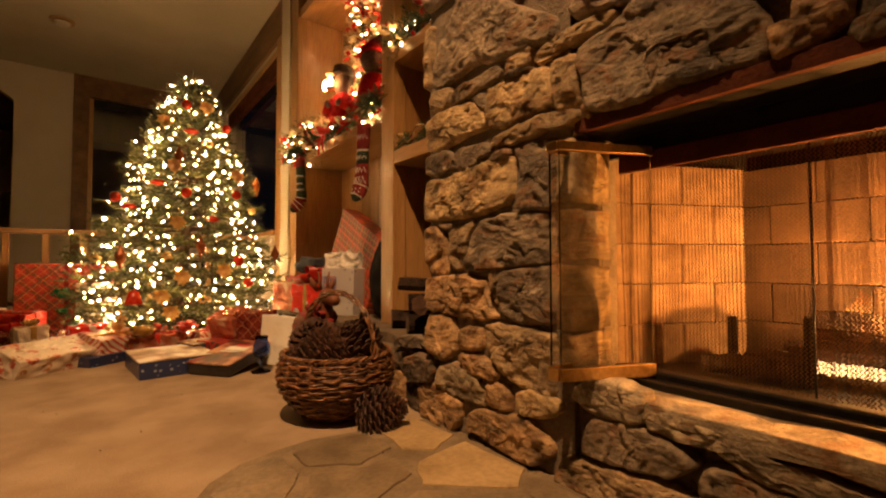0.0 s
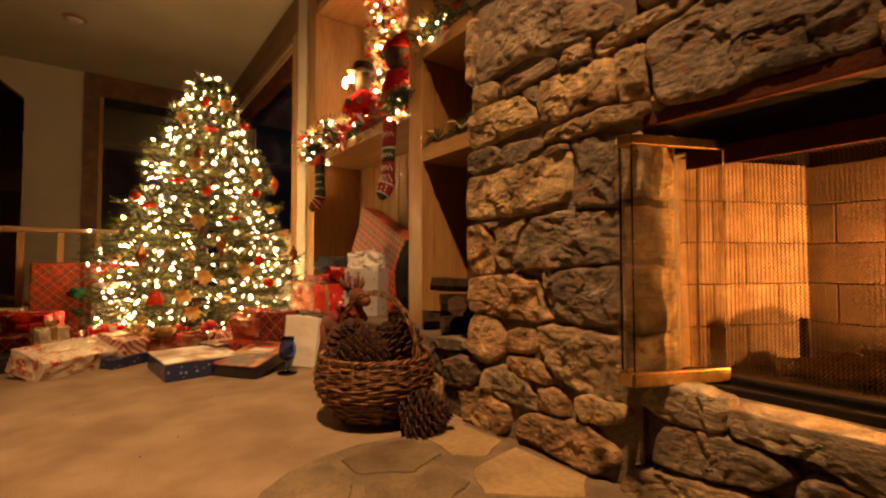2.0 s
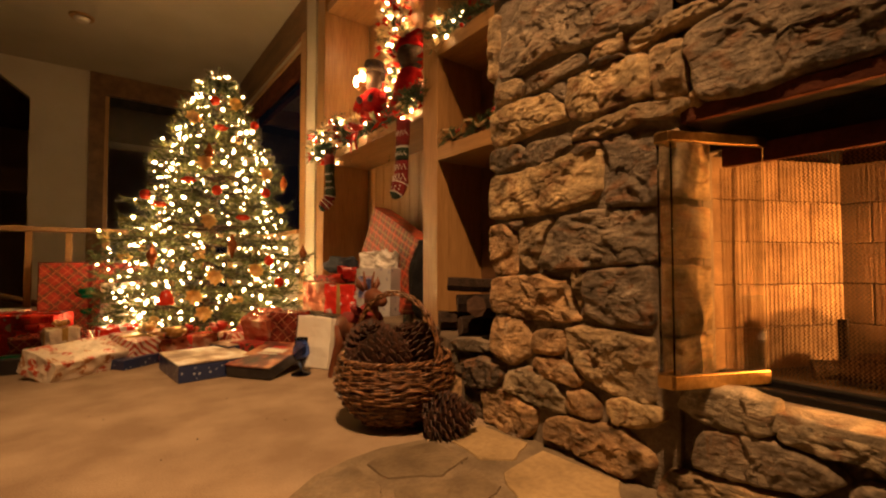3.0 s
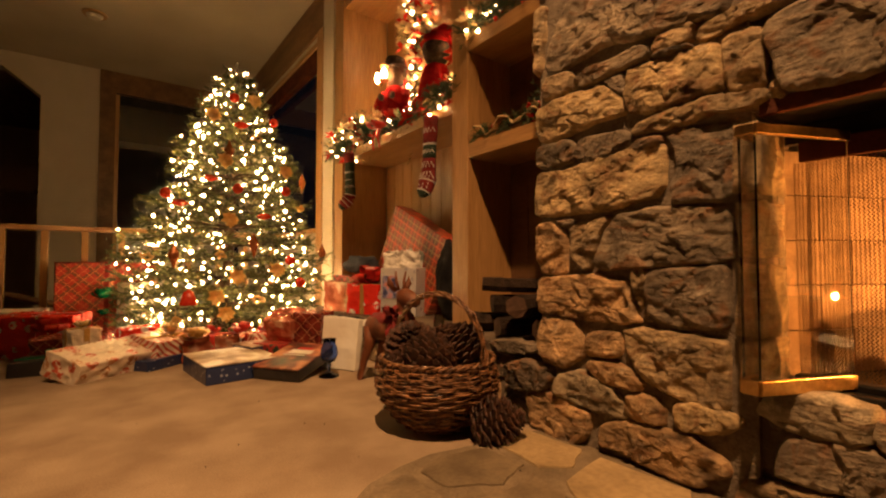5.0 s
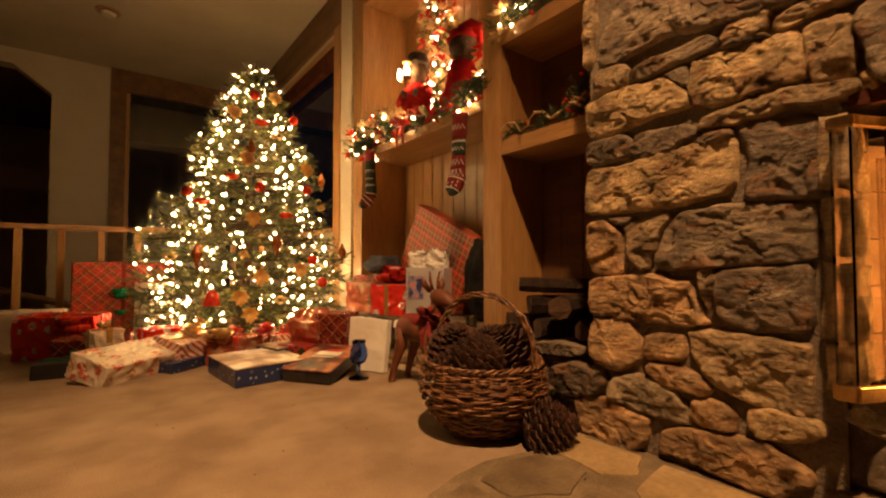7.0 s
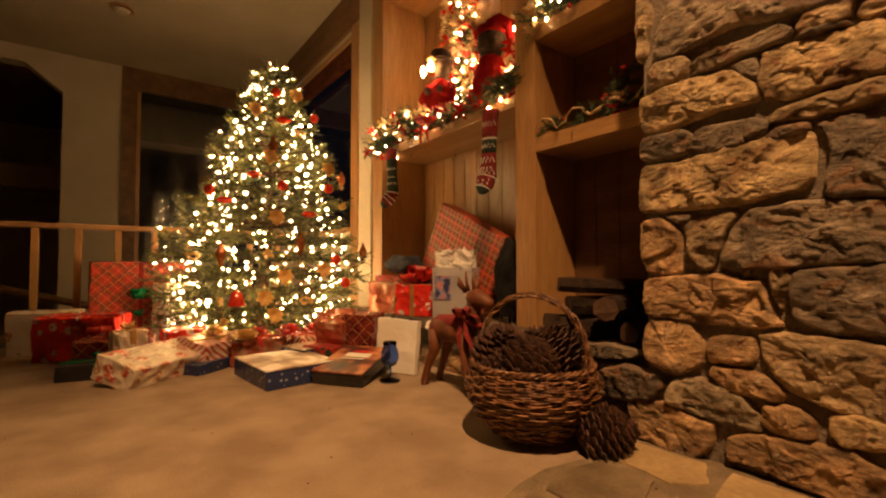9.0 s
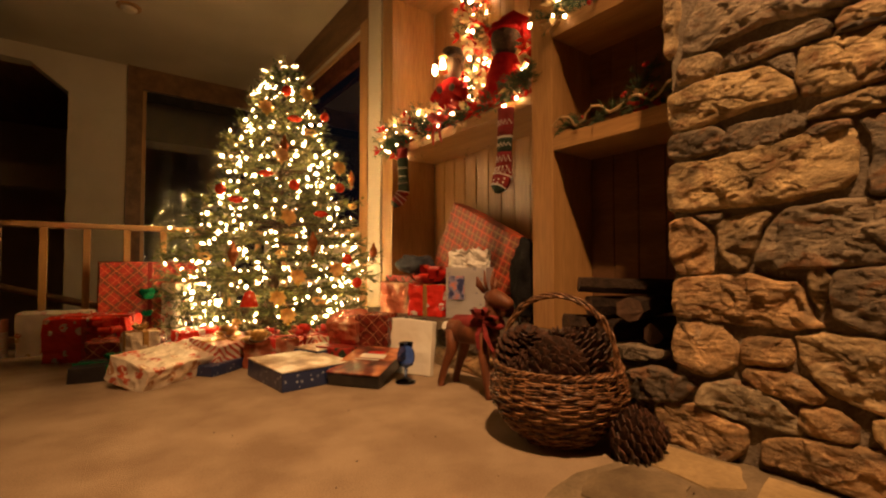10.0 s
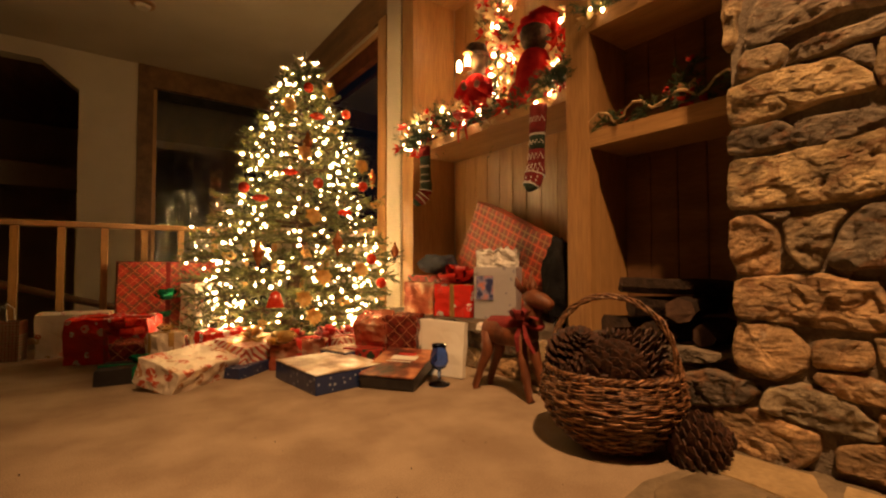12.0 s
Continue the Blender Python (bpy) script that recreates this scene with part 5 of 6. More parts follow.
bag = gift_bag((1.25, 2.75, BENCH), 0.25, 0.13, 0.30, 28, W_BAG, "white gift bag with snowman picture and tissue")
part("picture", a_box(-0.069, -0.064, 0.005, 0.11, 0.11, 0.25, bevel=0.001), paper("bag_picture", (0.04, 0.05, 0.16), (0.7, 0.25, 0.18), "print", 24, 0.3, (0.3, 0.3, 0.5)), bag, "small blue and red printed picture")
gift_bag((-1.11, 4.56, 0.0), 0.20, 0.11, 0.24, 75, W_KRAFT, "small striped kraft paper bag with handles", tissue=False)

# crumpled cloth and the dark bundle in the alcove
def bundle(name, place, size, material, label, category, seed):
    bm = bmesh.new()
    bmesh.ops.create_icosphere(bm, subdivisions=4, radius=1)
    for v in bm.verts:
        f = 1 + 0.28 * noise.fractal(v.co * 1.6 + Vector((seed, 0, 0)), 1.0, 2.0, 4)
        v.co = Vector((v.co.x * size[0], v.co.y * size[1], max(-0.97, v.co.z) * size[2])) * f
        v.co.z = max(v.co.z, -size[2] * 0.95)
    ob = part(name, bm, material, smooth=True)
    ob.location = place
    return tagged(ob, label, category)


bundle("folded_cloth", (1.30, 3.42, BENCH + 0.245 + 0.07), (0.12, 0.17, 0.075), M_BLUEF, "crumpled slate blue cloth on a gift", "cloth", 2)
bundle("dark_coat", (1.36, 2.38, BENCH + 0.22), (0.10, 0.10, 0.23), M_DARK, "dark bundled coat beside the plaid gift", "coat", 6)

# blue stemmed glass
M_BLUEG = glass("cobalt_glass", (0.30, 0.45, 0.95))
gob = thing("candle_goblet", (0.688, 2.565, 0.0), label="cobalt blue stemmed glass candle holder", category="glass")
part("foot", lathe(bmesh.new(), [(0.05, 0.0), (0.052, 0.008), (0.03, 0.014), (0.008, 0.03)], 20), M_BLUEG, gob, smooth=True)
part("stem", lathe(bmesh.new(), [(0.008, 0.03), (0.007, 0.05), (0.011, 0.06), (0.007, 0.07)], 16), M_BLUEG, gob, smooth=True)
part("bowl", lathe(bmesh.new(), [(0.008, 0.07), (0.034, 0.085), (0.046, 0.115), (0.042, 0.15), (0.032, 0.172), (0.036, 0.195), (0.032, 0.195), (0.028, 0.172), (0.038, 0.15), (0.042, 0.115), (0.03, 0.09), (0.004, 0.08)], 22), M_BLUEG, gob, smooth=True)

# ---- deer, dolls, stockings ----
def blob(bm, c, r, m=None, sub=2):
    g = bmesh.ops.create_icosphere(bm, subdivisions=sub, radius=1)
    mm = Matrix.Translation(c) @ (m or Matrix()) @ Matrix.Diagonal((*r, 1))
    bmesh.ops.transform(bm, matrix=mm, verts=g["verts"])
    return [f for v in g["verts"] for f in v.link_faces]


M_DEER = mat("stained_wood", (0.10, 0.027, 0.008), (0.20, 0.060, 0.018), 8, 0.6, 0.25, 50, stretch=(2, 2, 0.5))
bm = bmesh.new()
tube(bm, [(0, 0.155, 0.27), (0, 0.13, 0.275), (0, 0.07, 0.27), (0, 0.0, 0.265), (0, -0.07, 0.27), (0, -0.11, 0.285)], [0.02, 0.05, 0.062, 0.056, 0.06, 0.04], 14)
tube(bm, [(0, -0.075, 0.28), (0, -0.10, 0.33), (0, -0.105, 0.38), (0, -0.10, 0.43)], [0.052, 0.04, 0.033, 0.03], 12)
tube(bm, [(0, -0.075, 0.435), (0, -0.11, 0.43), (0, -0.15, 0.42), (0, -0.195, 0.405), (0, -0.205, 0.40)], [0.022, 0.042, 0.038, 0.024, 0.012], 12)
for s in (-1, 1):
    tube(bm, [(s * 0.03, 0.105, 0.27), (s * 0.042, 0.10, 0.18), (s * 0.046, 0.135, 0.10), (s * 0.05, 0.165, 0.015), (s * 0.05, 0.155, 0.0)], [0.036, 0.026, 0.018, 0.015, 0.019], 8)
    tube(bm, [(s * 0.03, -0.07, 0.27), (s * 0.045, -0.095, 0.15), (s * 0.055, -0.125, 0.02), (s * 0.055, -0.135, 0.0)], [0.034, 0.022, 0.015, 0.019], 8)
    tube(bm, [(s * 0.03, -0.085, 0.455), (s * 0.055, -0.075, 0.49), (s * 0.062, -0.07, 0.525)], [0.010, 0.016, 0.003], 8)
    tube(bm, [(s * 0.016, -0.09, 0.46), (s * 0.022, -0.08, 0.50), (s * 0.03, -0.085, 0.55)], [0.008, 0.007, 0.004], 6)
deer = tagged(part("reindeer_figure", bm, M_DEER, smooth=True), "brown wooden reindeer figure standing on the carpet", "figurine")
deer.matrix_basis = pose(0.87, 2.26, 0.0, 0, 0, 8) @ Matrix.Diagonal((1.04, 1.04, 1.0, 1))
puff = bmesh.new()
blob(puff, (0, 0, 0), (0.026, 0.026, 0.026), sub=3)
for v in puff.verts:
    v.co *= 1 + 0.2 * noise.noise(v.co * 90)
pom = tagged(part("tail_pompom", puff, M_TISSUE), "white fluffy pompom tail behind the deer", "pompom")
pom.location = (0.845, 2.435, 0.275)
scarf = thing("red_bow", (0.87, 2.26, 0.0), 8, "dark red ribbon tied round the deer", "bow")
scarf.scale = (1.04, 1.04, 1.0)
part("sash", tube(bmesh.new(), [(0.048 * math.cos(a), -0.098 + 0.045 * math.sin(a), 0.335 + 0.03 * math.sin(a)) for a in [k * math.tau / 16 for k in range(17)]], 0.014, 6), M_DRED, scarf, smooth=True)
bow(scarf, (-0.05, -0.09, 0.325), 0.075, M_DRED, 2, 7)
for e in (-0.03, 0.02):
    part("tail", tube(bmesh.new(), [(-0.05, -0.09 + e * 0.3, 0.32), (-0.075, -0.10 + e, 0.27), (-0.07, -0.115 + e * 1.6, 0.21)], [0.008, 0.013, 0.009], 4), M_DRED, scarf)
part("cape", tube(bmesh.new(), [(0, -0.08, 0.305), (0, 0.0, 0.300), (0, 0.11, 0.305)], [0.045, 0.048, 0.035], 10), M_DRED, scarf, smooth=True)

M_SKIN = mat("doll_cloth", (0.07, 0.042, 0.026), (0.13, 0.08, 0.05), 10, 0.8, 0.2, 60)
M_COAT = mat("red_felt_coat", (0.30, 0.008, 0.012), (0.44, 0.018, 0.018), 14, 0.95, 0.4, 140, spec=0.1)
M_HAIR = mat("doll_hair", (0.03, 0.018, 0.012), (0.09, 0.05, 0.03), 30, 0.9, 0.6, 120)


def doll(place, yaw, label, tall, hat, face, arms=True, slim=1.0):
    """A plush carolling figure: coat, sleeves, round head and hat, in one mesh."""
    bm = bmesh.new()

    def add(make, idx):
        before = set(bm.faces)
        make()
        for f in bm.faces:
            if f not in before:
                f.material_index = idx
    add(lambda: lathe(bm, [(0.13, 0.0), (0.135, 0.04), (0.12, 0.15), (0.10, 0.26), (0.075, 0.33), (0.03, 0.36)], 18), 0)
    if not arms:
        add(lambda: blob(bm, (-0.05, 0.0, 0.10), (0.15, 0.15, 0.11), sub=3), 0)
        add(lambda: tube(bm, [(-0.08, -0.05, 0.05), (-0.2, -0.06, 0.035), (-0.28, -0.06, 0.03)], [0.05, 0.04, 0.03], 8), 3)
    for s in (-1, 1) if arms else ():
        add(lambda: tube(bm, [(0.0, s * 0.09, 0.30), (-0.06, s * 0.125, 0.23), (-0.12, s * 0.06, 0.25)], [0.04, 0.038, 0.03], 8), 0)
        add(lambda: blob(bm, (-0.135, s * 0.05, 0.255), (0.025, 0.025, 0.025)), 1)
    add(lambda: blob(bm, (0, 0, 0.42), (0.08, 0.08, 0.085), sub=3), 1)
    add(lambda: blob(bm, (0.018, 0, 0.435), (0.082, 0.09, 0.085), sub=3), 2)
    add(lambda: lathe(bm, [(0.098, 0.465), (0.104, 0.48), (0.088, 0.495), (0.08, 0.525), (0.05, 0.545), (0.0, 0.55)], 16), 3)
    if not arms:
        add(lambda: tube(bm, [(0.0, 0.0, 0.52), (0.03, 0.05, 0.55), (0.05, 0.10, 0.52), (0.05, 0.125, 0.44), (0.04, 0.12, 0.36)], [0.06, 0.055, 0.045, 0.035, 0.03], 10), 3)
    for v in bm.verts:
        v.co += noise.noise_vector(v.co * 18) * 0.008
        v.co = Vector((v.co.x * slim, v.co.y * slim, v.co.z)) * tall
    me = bpy.data.meshes.new("plush_doll")
    bm.to_mesh(me)
    bm.free()
    for m in (M_COAT, face, M_HAIR, hat):
        me.materials.append(m)
    me.shade_smooth()
    ob = new("plush_doll", me)
    ob.matrix_basis = pose(*place, 0, 0, yaw)
    return tagged(ob, label, "doll")


doll((1.40, 3.11, 1.472), 30, "plush carolling doll in a red coat and dark cap", 1.13, M_HAIR, M_SKIN, slim=0.78)
doll((1.37, 2.56, 1.472), -120, "plush doll in red with floppy red cap turned away", 1.0, M_COAT, M_HAIR, False, slim=0.98)
lan = thing("lantern", (1.28, 3.06, 1.865), label="small lit lantern held by the doll", category="lantern")
part("cap", lathe(bmesh.new(), [(0.03, 0.10), (0.035, 0.105), (0.01, 0.13), (0.0, 0.13)], 12), M_GOLD, lan)
part("base", lathe(bmesh.new(), [(0.0, 0.0), (0.034, 0.0), (0.034, 0.012), (0.0, 0.012)], 12), M_GOLD, lan)
part("flame_bulb", lathe(bmesh.new(), [(0.004, 0.012), (0.018, 0.03), (0.02, 0.06), (0.008, 0.09), (0.0, 0.095)], 12), M_BULB_SMALL, lan, "glowing frosted bulb", smooth=True)
b2 = part("flame_bulb", lathe(bmesh.new(), [(0.004, 0.012), (0.016, 0.03), (0.018, 0.06), (0.007, 0.09), (0.0, 0.095)], 12), M_BULB_SMALL, lan, "glowing frosted bulb", smooth=True)
b2.location = (-0.01, 0.075, -0.01)
part("holder", tube(bmesh.new(), [(0, 0, 0), (0.0, 0.04, -0.03), (-0.01, 0.075, 0.0)], 0.006, 6), M_GOLD, lan)

K_RED = mat("red_knit", (0.15, 0.010, 0.013), (0.25, 0.02, 0.02), 20, 0.95, 0.9, 220)
K_GREEN = mat("dark_green_knit", (0.015, 0.03, 0.02), (0.03, 0.06, 0.035), 20, 0.95, 0.9, 220)
K_WHITE = mat("cream_knit", (0.6, 0.54, 0.46), (0.72, 0.66, 0.58), 20, 0.95, 0.9, 220)


def stocking(place, yaw, long, lean, label, bands, zigzags, studs=()):
    ob = thing("christmas_stocking", place, yaw, label, "stocking", "hanging knitted stockings")
    path = [(0, 0.0), (0.0, -0.25), (0.0, -0.5), (0.0, -0.70), (0.02, -0.80), (0.08, -0.88), (0.15, -0.95), (0.19, -1.0)]
    rad = [0.102, 0.097, 0.094, 0.104, 0.12, 0.114, 0.096, 0.045]
    ts = np.linspace(0, 1, len(path))

    def at(t):
        side, drop = float(np.interp(t, ts, [p[0] for p in path])), float(np.interp(t, ts, [p[1] for p in path]))
        return Vector((-side * 0.35 * long, (lean * side - 0.05 * drop * (1 if lean < 0.5 else -1)) * long, drop * long)), float(np.interp(t, ts, rad)) * long

    for t0, t1, m, nm in bands:
        n = max(3, int((t1 - t0) * 28))
        bm = bmesh.new()
        pts = [at(t0 + (t1 - t0) * k / n) for k in range(n + 1)]
        grow = 1.05 if nm in ("cuff", "stripe") else 1.0
        tube(bm, [p for p, r in pts], [r * grow for p, r in pts], 18)
        ax = pts[len(pts) // 2][0].x
        for v in bm.verts:
            v.co.x = ax + (v.co.x - ax) * 0.6
            v.co += noise.noise_vector(v.co * 30) * 0.003
        part(nm, bm, m, ob, smooth=True)
    # raised zigzags and dots
    for t, high in zigzags:
        p, r = at(t)
        pts = [(p.x - r * 0.64 * math.sqrt(max(0.05, 1 - (s * 0.95) ** 2)), p.y + r * 0.98 * s, p.z + (high if k % 2 else -high)) for k, s in enumerate(np.linspace(-0.97, 0.97, 9))]
        part("zigzag", tube(bmesh.new(), pts, 0.0034, 5), K_WHITE, ob)
    for t, count in studs:
        p, r = at(t)
        for s in np.linspace(-0.6, 0.6, count):
            bm = bmesh.new()
            blob(bm, (p.x - r * 0.62 * math.sqrt(1 - s * s), p.y + r * s, p.z), (0.004, 0.005, 0.006))
            part("dot", bm, K_WHITE, ob)
    part("loop", tube(bmesh.new(), [(0, 0.03, 0.0), (0.01, 0.03, 0.05), (0.02, 0.03, 0.06)], 0.006, 6), K_RED, ob)
    return ob


B1 = [(0, 0.19, K_RED, "cuff"), (0.19, 0.205, K_WHITE, "stripe"), (0.205, 0.30, K_GREEN, "band"), (0.30, 0.58, K_RED, "leg"), (0.58, 0.605, K_WHITE, "stripe"), (0.605, 0.83, K_RED, "foot"), (0.83, 0.855, K_WHITE, "stripe"), (0.855, 1.0, K_GREEN, "toe")]
B2 = [(0, 0.10, K_RED, "cuff"), (0.10, 0.50, K_GREEN, "leg"), (0.50, 0.52, K_WHITE, "stripe"), (0.52, 0.64, K_RED, "foot"), (0.64, 0.66, K_WHITE, "stripe"), (0.66, 0.74, K_RED, "foot"), (0.74, 0.76, K_WHITE, "stripe"), (0.76, 0.86, K_RED, "foot"), (0.86, 1.0, K_GREEN, "toe")]
stocking((1.215, 2.395, 1.42), 18, 0.455, 0.25, "long red and green knitted stocking with white zigzags", B1, ((0.10, 0.014), (0.25, 0.010), (0.36, 0.016), (0.50, 0.016)), ((0.66, 3), (0.74, 3), (0.43, 4)))
stocking((1.20, 3.45, 1.42), 30, 0.42, 1.0, "green knitted stocking with red striped foot", B2, ((0.20, 0.008), (0.36, 0.008)), ((0.28, 4),))

# ---- garlands ----
M_BERRY = mat("red_berry", (0.5, 0.02, 0.02), (0.65, 0.05, 0.03), 20, 0.25, 0.0, 60)
M_PALE = mat("gold_leaf", (0.55, 0.38, 0.18), (0.75, 0.58, 0.32), 20, 0.5, 0.2, 60)
M_NEEDLE_D = mat("garland_needles", (0.02, 0.05, 0.02), (0.07, 0.11, 0.04), 6, 0.6, 0.0, 40)


def garland(path, thick, twigs, lights, berries, label, seed, leaves=0, ribbon=None, name="garland"):
    ob = thing(name, path[0], 0, label, "garland")
    o0 = Vector(path[0])
    r = random.Random(seed)
    nd = Needles(seed)
    pts = [Vector(p) - o0 for p in path]
    part("stem", tube(bmesh.new(), pts, 0.006, 5), M_TWIG, ob)
    cum = [0.0]
    for a, b in zip(pts, pts[1:]):
        cum.append(cum[-1] + (b - a).length)

    def at(t):
        s = t * cum[-1]
        for i in range(len(pts) - 1):
            if s <= cum[i + 1] or i == len(pts) - 2:
                return pts[i].lerp(pts[i + 1], (s - cum[i]) / max(1e-6, cum[i + 1] - cum[i]))

    def rnd():
        return Vector((r.uniform(-1, 1), r.uniform(-1, 1), r.uniform(-0.7, 1))).normalized()

    for _ in range(twigs):
        p = at(r.random())
        nd.twig(p, p + rnd() * thick * r.uniform(0.7, 1.3), 30, 0.026, 0.0038)
    nd.mesh("foliage", M_NEEDLE_D, ob, "dark green needle foliage", kind="stuff")
    if lights:
        bm = bmesh.new()
        for _ in range(lights):
            spark(bm, at(r.random()) + rnd() * thick * r.uniform(0.7, 1.0), r.choice((0.005, 0.006, 0.008, 0.011)), r)
        part("light_string", bm, M_BULB_SMALL, ob, "warm white string lights", kind="stuff")
    for _ in range(berries):
        c = at(r.random()) + rnd() * thick * 0.9
        for k in range(3):
            bm = bmesh.new()
            blob(bm, c + rnd() * 0.012, (0.011, 0.011, 0.011), sub=1)
            part("berry", bm, M_BERRY, ob, smooth=True)
    for _ in range(leaves):
        bm = bmesh.new()
        c = at(r.random()) + rnd() * thick * 0.85
        for k in range(7):
            d = rnd()
            s = d.cross(Vector((0.3, 0.2, 1))).normalized()
            v = [bm.verts.new(c), bm.verts.new(c + d * 0.030 + s * 0.017), bm.verts.new(c + d * 0.070 + Vector((0, 0, -0.008))), bm.verts.new(c + d * 0.030 - s * 0.017)]
            bm.faces.new(v)
        bmesh.ops.remove_doubles(bm, verts=bm.verts, dist=0.0005)
        part("silk_flower", bm, r.choice((M_PALE, M_BERRY, M_PALE)), ob)
    if ribbon:
        pp = [at(t) + Vector((-0.02, 0, 0.02 + 0.02 * math.sin(t * 25))) + rnd() * 0.015 for t in np.linspace(0, 1, 24)]
        part("ribbon", tube(bmesh.new(), pp, 0.006, 4), ribbon, ob)
    return ob


garland([(1.24, 3.66, 1.49), (1.25, 3.5, 1.52), (1.28, 3.35, 1.56), (1.30, 3.2, 1.53)], 0.16, 420, 40, 4, "lit green garland with red and gold flowers", 31, 50)
garland([(1.27, 3.2, 1.49), (1.26, 3.0, 1.50), (1.25, 2.75, 1.49), (1.25, 2.5, 1.49), (1.26, 2.27, 1.53)], 0.085, 170, 12, 10, "green garland along the alcove shelf edge", 32, 20, M_RED)
garland([(1.54, 3.06, 1.48), (1.55, 3.08, 1.8), (1.54, 3.05, 2.1), (1.55, 3.08, 2.4), (1.54, 3.06, 2.65)], 0.13, 240, 80, 6, "upright lit garland with gold flowers", 33, 110)
garland([(1.42, 2.38, 1.48), (1.44, 2.36, 1.62), (1.43, 2.36, 1.78), (1.44, 2.33, 1.95)], 0.10, 90, 22, 4, "small lit garland in the alcove corner", 34, 22)
garland([(1.26, 2.16, 1.80), (1.25, 2.02, 1.82), (1.26, 1.88, 1.82), (1.27, 1.72, 1.81)], 0.10, 130, 12, 3, "lit garland on the top niche shelf", 35, 6)
garland([(1.27, 2.09, 1.235), (1.28, 1.95, 1.24), (1.29, 1.8, 1.25), (1.29, 1.62, 1.26), (1.29, 1.42, 1.28)], 0.055, 90, 0, 5, "unlit garland with red berries and cream ribbon", 36, 2, M_PALE)
garland([(1.38, 1.78, 1.25), (1.40, 1.74, 1.38), (1.38, 1.68, 1.44)], 0.06, 40, 0, 4, "small dark sprig with red berries", 37)

garland([(1.25, 2.44, 1.49), (1.22, 2.36, 1.50), (1.20, 2.28, 1.53), (1.21, 2.22, 1.57)], 0.075, 90, 0, 1, "dark green spruce spray over the shelf edge", 38)
garland([(1.21, 3.70, 1.47), (1.20, 3.60, 1.46), (1.21, 3.48, 1.48)], 0.09, 80, 3, 0, "green spruce sprig drooping off the shelf end", 39)

# ---- firewood in the niche ----
def firewood(a, b, r, seed):
    bm = bmesh.new()
    a, b = Vector(a), Vector(b)
    rr = random.Random(seed)
    n = 7
    prof = [(rr.uniform(0.75, 1.1) * r * math.cos(k * math.tau / n), rr.uniform(0.75, 1.1) * r * math.sin(k * math.tau / n)) for k in range(n)]
    d = (b - a).normalized()
    s = d.cross(Vector((0, 0, 1))).normalized()
    u = s.cross(d)
    rings = [[bm.verts.new(a.lerp(b, t) + s * x + u * z + noise.noise_vector(Vector((x * 20, z * 20, t * 4 + seed))) * 0.008) for x, z in prof] for t in np.linspace(0, 1, 7)]
    for i in range(6):
        for k in range(n):
            bm.faces.new((rings[i][k], rings[i][(k + 1) % n], rings[i + 1][(k + 1) % n], rings[i + 1][k]))
    e1, e2 = bm.faces.new(rings[0][::-1]), bm.faces.new(rings[-1])
    bmesh.ops.recalc_face_normals(bm, faces=bm.faces)
    e1.material_index = e2.material_index = 1
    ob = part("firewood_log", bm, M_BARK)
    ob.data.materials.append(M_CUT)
    return tagged(ob, "split dark firewood log stacked in the niche", "log", "firewood in the niche")


for i, (ya, za, yb, zb, r, x) in enumerate([(1.97, 0.31, 1.80, 0.31, 0.05, 1.16), (1.76, 0.31, 1.60, 0.315, 0.05, 1.12), (1.58, 0.31, 1.52, 0.31, 0.046, 1.18),
                                            (1.88, 0.40, 1.66, 0.405, 0.05, 1.20), (1.62, 0.405, 1.70, 0.40, 0.055, 1.10), (1.90, 0.485, 1.60, 0.47, 0.036, 1.16)]):
    firewood((x, ya, za), (x + 0.34, yb, zb), r, i)

# ---- ornaments ----
def ornament(kind, places, material, label):
    for i, p in enumerate(places):
        ob = thing("tree_ornament", p, (i * 47) % 360, label, "ornament", kind + " ornaments on the tree")
        bm = bmesh.new()
        if kind == "ball":
            blob(bm, (0, 0, 0), (0.032, 0.032, 0.034), sub=3)
        elif kind == "disc":
            lathe(bm, [(0.0, -0.022), (0.03, -0.016), (0.05, 0.0), (0.03, 0.016), (0.0, 0.022)], 18)
        elif kind == "spindle":
            lathe(bm, [(0.002, -0.085), (0.012, -0.05), (0.028, -0.01), (0.03, 0.01), (0.014, 0.04), (0.003, 0.07)], 12)
        elif kind == "bell":
            lathe(bm, [(0.05, -0.045), (0.046, -0.035), (0.036, 0.0), (0.026, 0.03), (0.0, 0.045)], 18)
        elif kind == "ring":
            tube(bm, [(0.034 * math.cos(a), 0.014 * math.sin(3 * a), 0.016 * math.sin(a) + 0.006 * math.sin(4 * a)) for a in [k * math.tau / 24 for k in range(25)]], 0.007, 6)
        else:
            for k in range(12):
                a = k * 2.4
                d = Vector((math.cos(a), -0.25 - 0.07 * k, math.sin(a))).normalized()
                s = d.cross(Vector((0, 1, 0))).normalized()
                v = [bm.verts.new((0, 0, 0)), bm.verts.new(d * 0.03 + s * 0.02), bm.verts.new(d * 0.06 + Vector((0, 0.012, -0.006))), bm.verts.new(d * 0.03 - s * 0.02)]
                bm.faces.new(v)
            bmesh.ops.remove_doubles(bm, verts=bm.verts, dist=0.0005)
            ob.rotation_euler = (0, 0, 0)
        body = part("body", bm, material, ob, smooth=kind in ("ball", "bell"))
        part("hook", tube(bmesh.new(), [(0, 0, 0.03), (0.004, 0, 0.055), (0, 0, 0.06)], 0.0015, 4), M_GOLD, body)


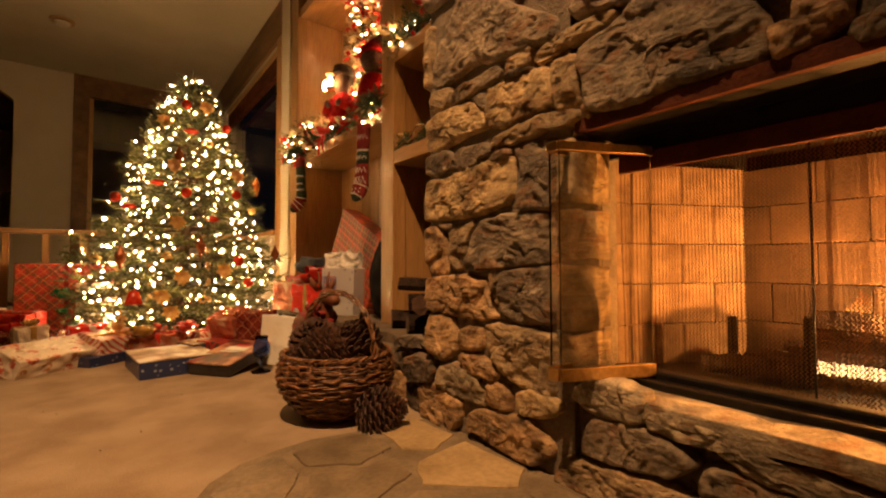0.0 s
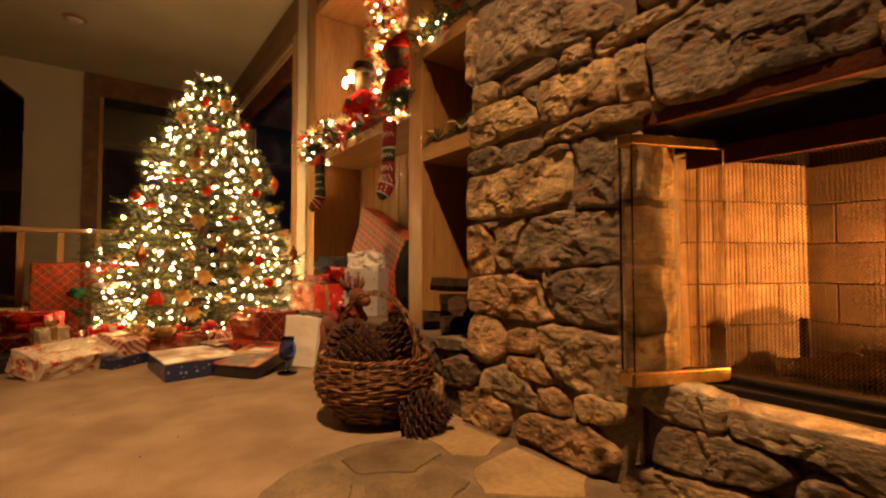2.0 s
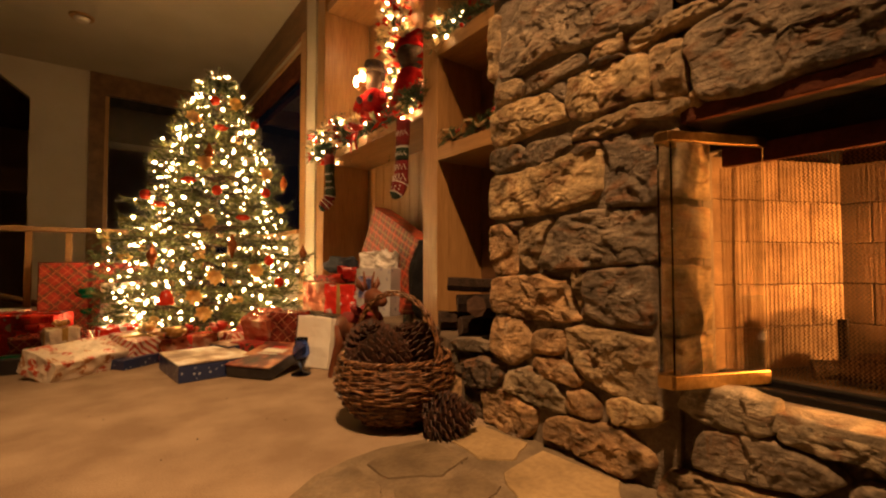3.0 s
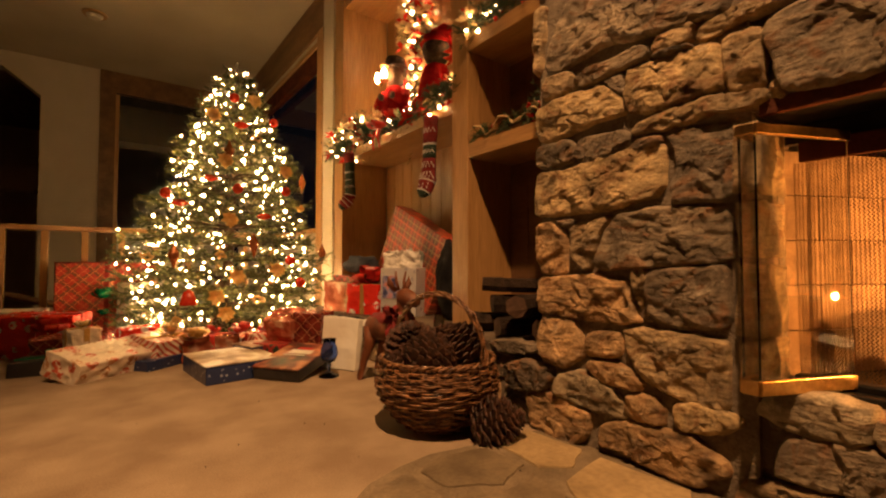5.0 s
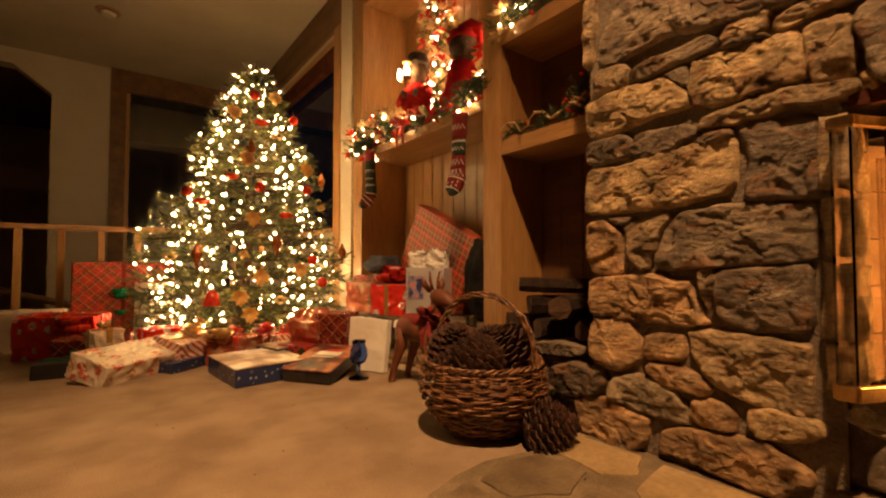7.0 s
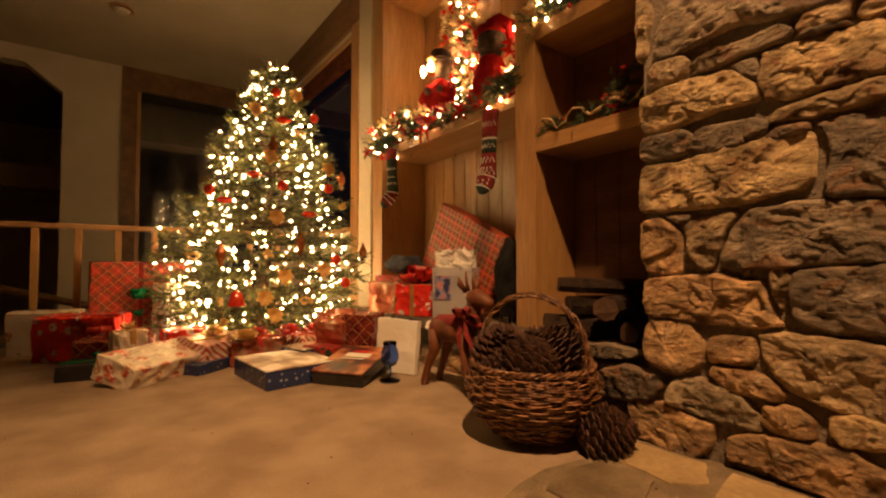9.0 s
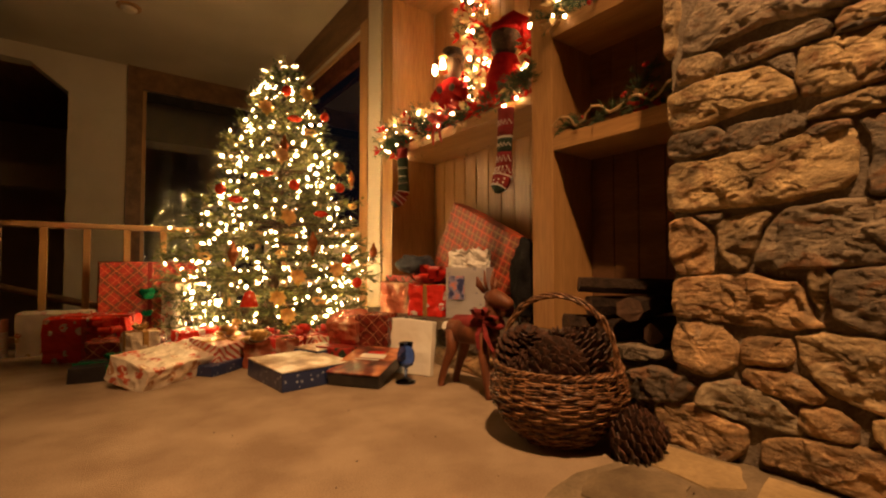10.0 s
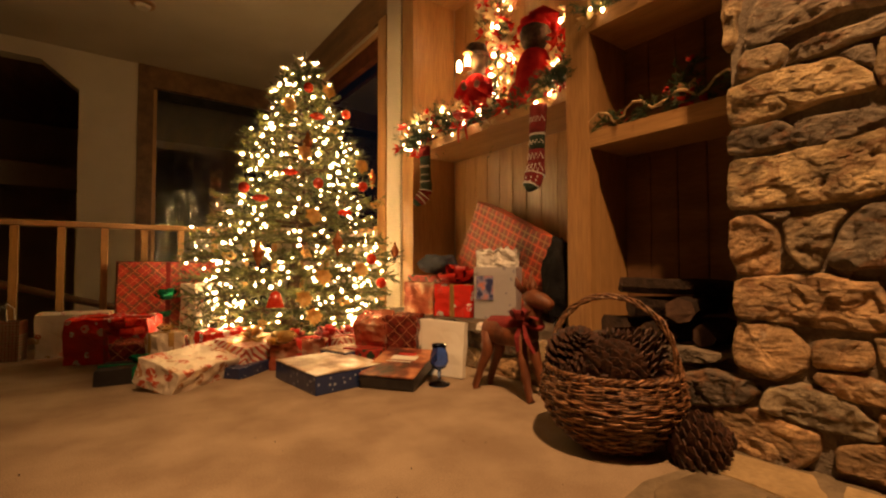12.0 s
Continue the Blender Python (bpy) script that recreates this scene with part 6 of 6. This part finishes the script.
M_ORN_R = mat("red_glass_ornament", (0.55, 0.03, 0.015), (0.7, 0.07, 0.03), 20, 0.18, 0.0, 80, coat=0.5)
M_ORN_O = mat("copper_ornament", (0.42, 0.14, 0.05), (0.6, 0.25, 0.1), 20, 0.25, 0.05, 80, metal=0.6)
M_ORN_G = mat("gold_silk_ornament", (0.78, 0.46, 0.11), (0.92, 0.64, 0.24), 20, 0.4, 0.1, 80)
ornament("ball", [(0.04, 3.66, 1.04), (0.43, 3.48, 1.08), (0.45, 3.72, 1.76), (0.72, 3.72, 1.63), (0.76, 3.54, 1.10), (0.81, 3.37, 0.46), (0.74, 3.37, 0.61)], M_ORN_R, "shiny red glass ball ornament")
ornament("disc", [(0.27, 3.53, 1.14), (0.47, 3.61, 1.54), (0.58, 3.42, 0.90), (0.11, 3.56, 0.97)], M_ORN_R, "flattened red glass ornament")
ornament("spindle", [(0.39, 3.56, 1.34), (0.50, 3.34, 0.71), (1.07, 3.64, 0.67), (0.96, 3.79, 1.22), (0.07, 3.43, 0.64)], M_ORN_O, "copper spindle shaped glass ornament")
ornament("bell", [(0.14, 3.34, 0.39)], M_ORN_R, "small shiny red bell ornament")
ornament("flower", [(0.33, 3.28, 0.29), (0.70, 3.32, 0.25), (0.39, 3.29, 0.51), (0.28, 3.30, 0.39), (0.64, 3.32, 0.55), (0.37, 3.41, 0.87), (0.77, 3.59, 1.25), (0.36, 3.54, 1.27), (0.58, 3.71, 1.76), (0.31, 3.70, 1.61)], M_ORN_G, "gold silk poinsettia ornament")
ornament("ring", [(0.52, 3.29, 0.36), (0.31, 3.34, 0.64), (0.88, 3.59, 0.99), (-0.06, 3.53, 0.63), (0.57, 3.59, 1.46), (0.08, 3.38, 0.25)], M_GOLD, "twisted gold bead ornament")

# small extras
gift((-0.06, 4.52, 0.0), (0.2, 0.16, 0.44), 30, W_PRINT, "pale printed gift beside the plaid one", seed=26)
jar = thing("candle_jar", (1.12, 2.19, BENCH), label="small white candle in a glass jar on the bench", category="candle")
part("wax", lathe(bmesh.new(), [(0.0, 0.002), (0.024, 0.002), (0.024, 0.05), (0.0, 0.052)], 16), M_TISSUE, jar, smooth=True)
part("jar", lathe(bmesh.new(), [(0.026, 0.0), (0.028, 0.004), (0.028, 0.065), (0.0265, 0.065), (0.0255, 0.004), (0.0, 0.003)], 18), M_GLASS, jar, smooth=True)
hung = thing("ribbon_bow", (1.20, 3.0, 1.49), label="red ribbon bow with tails on the shelf edge", category="bow")
bow(hung, (0, 0, 0.0), 0.09, M_RED, 9, 8)
for s in (-0.02, 0.025):
    part("tail", tube(bmesh.new(), [(0, s, 0), (-0.015, s * 1.6, -0.06), (-0.005, s * 2.0, -0.13)], [0.012, 0.010, 0.007], 4), M_RED, hung)
# clear wrap gathered over the red gift
M_FILM = mat("crinkled_red_film", (0.45, 0.02, 0.015), (0.62, 0.05, 0.03), 20, 0.12, 0.6, 30)
wrap_bow = thing("gift_bow", (-0.50, 4.06, 0.16), label="big crinkled red film bow", category="bow")
bow(wrap_bow, (0, 0, 0), 0.13, M_FILM, 11, 16)
foil_bow = thing("gift_bow", (0.18, 3.33, 0.14), label="curled gold foil ribbon bow", category="bow")
bow(foil_bow, (0, 0, 0), 0.09, M_GOLD, 12, 14)
red_bow = thing("gift_bow", (0.42, 3.30, 0.16), label="red ribbon bow under the boughs", category="bow")
bow(red_bow, (0, 0, 0), 0.08, M_RED, 13, 12)

bm = bmesh.new()
rng = random.Random(77)
for k in range(24):
    x, y = rng.uniform(-0.9, 0.7), rng.uniform(1.0, 2.8)
    bulb(bm, (x, y, 0.002 if y > 1.47 or x < 0.1 else 0.014), rng.uniform(0.0012, 0.0028))
tagged(part("bark_crumbs", bm, M_BARK), "tiny dark bark crumbs on the carpet", "crumbs", kind="stuff")
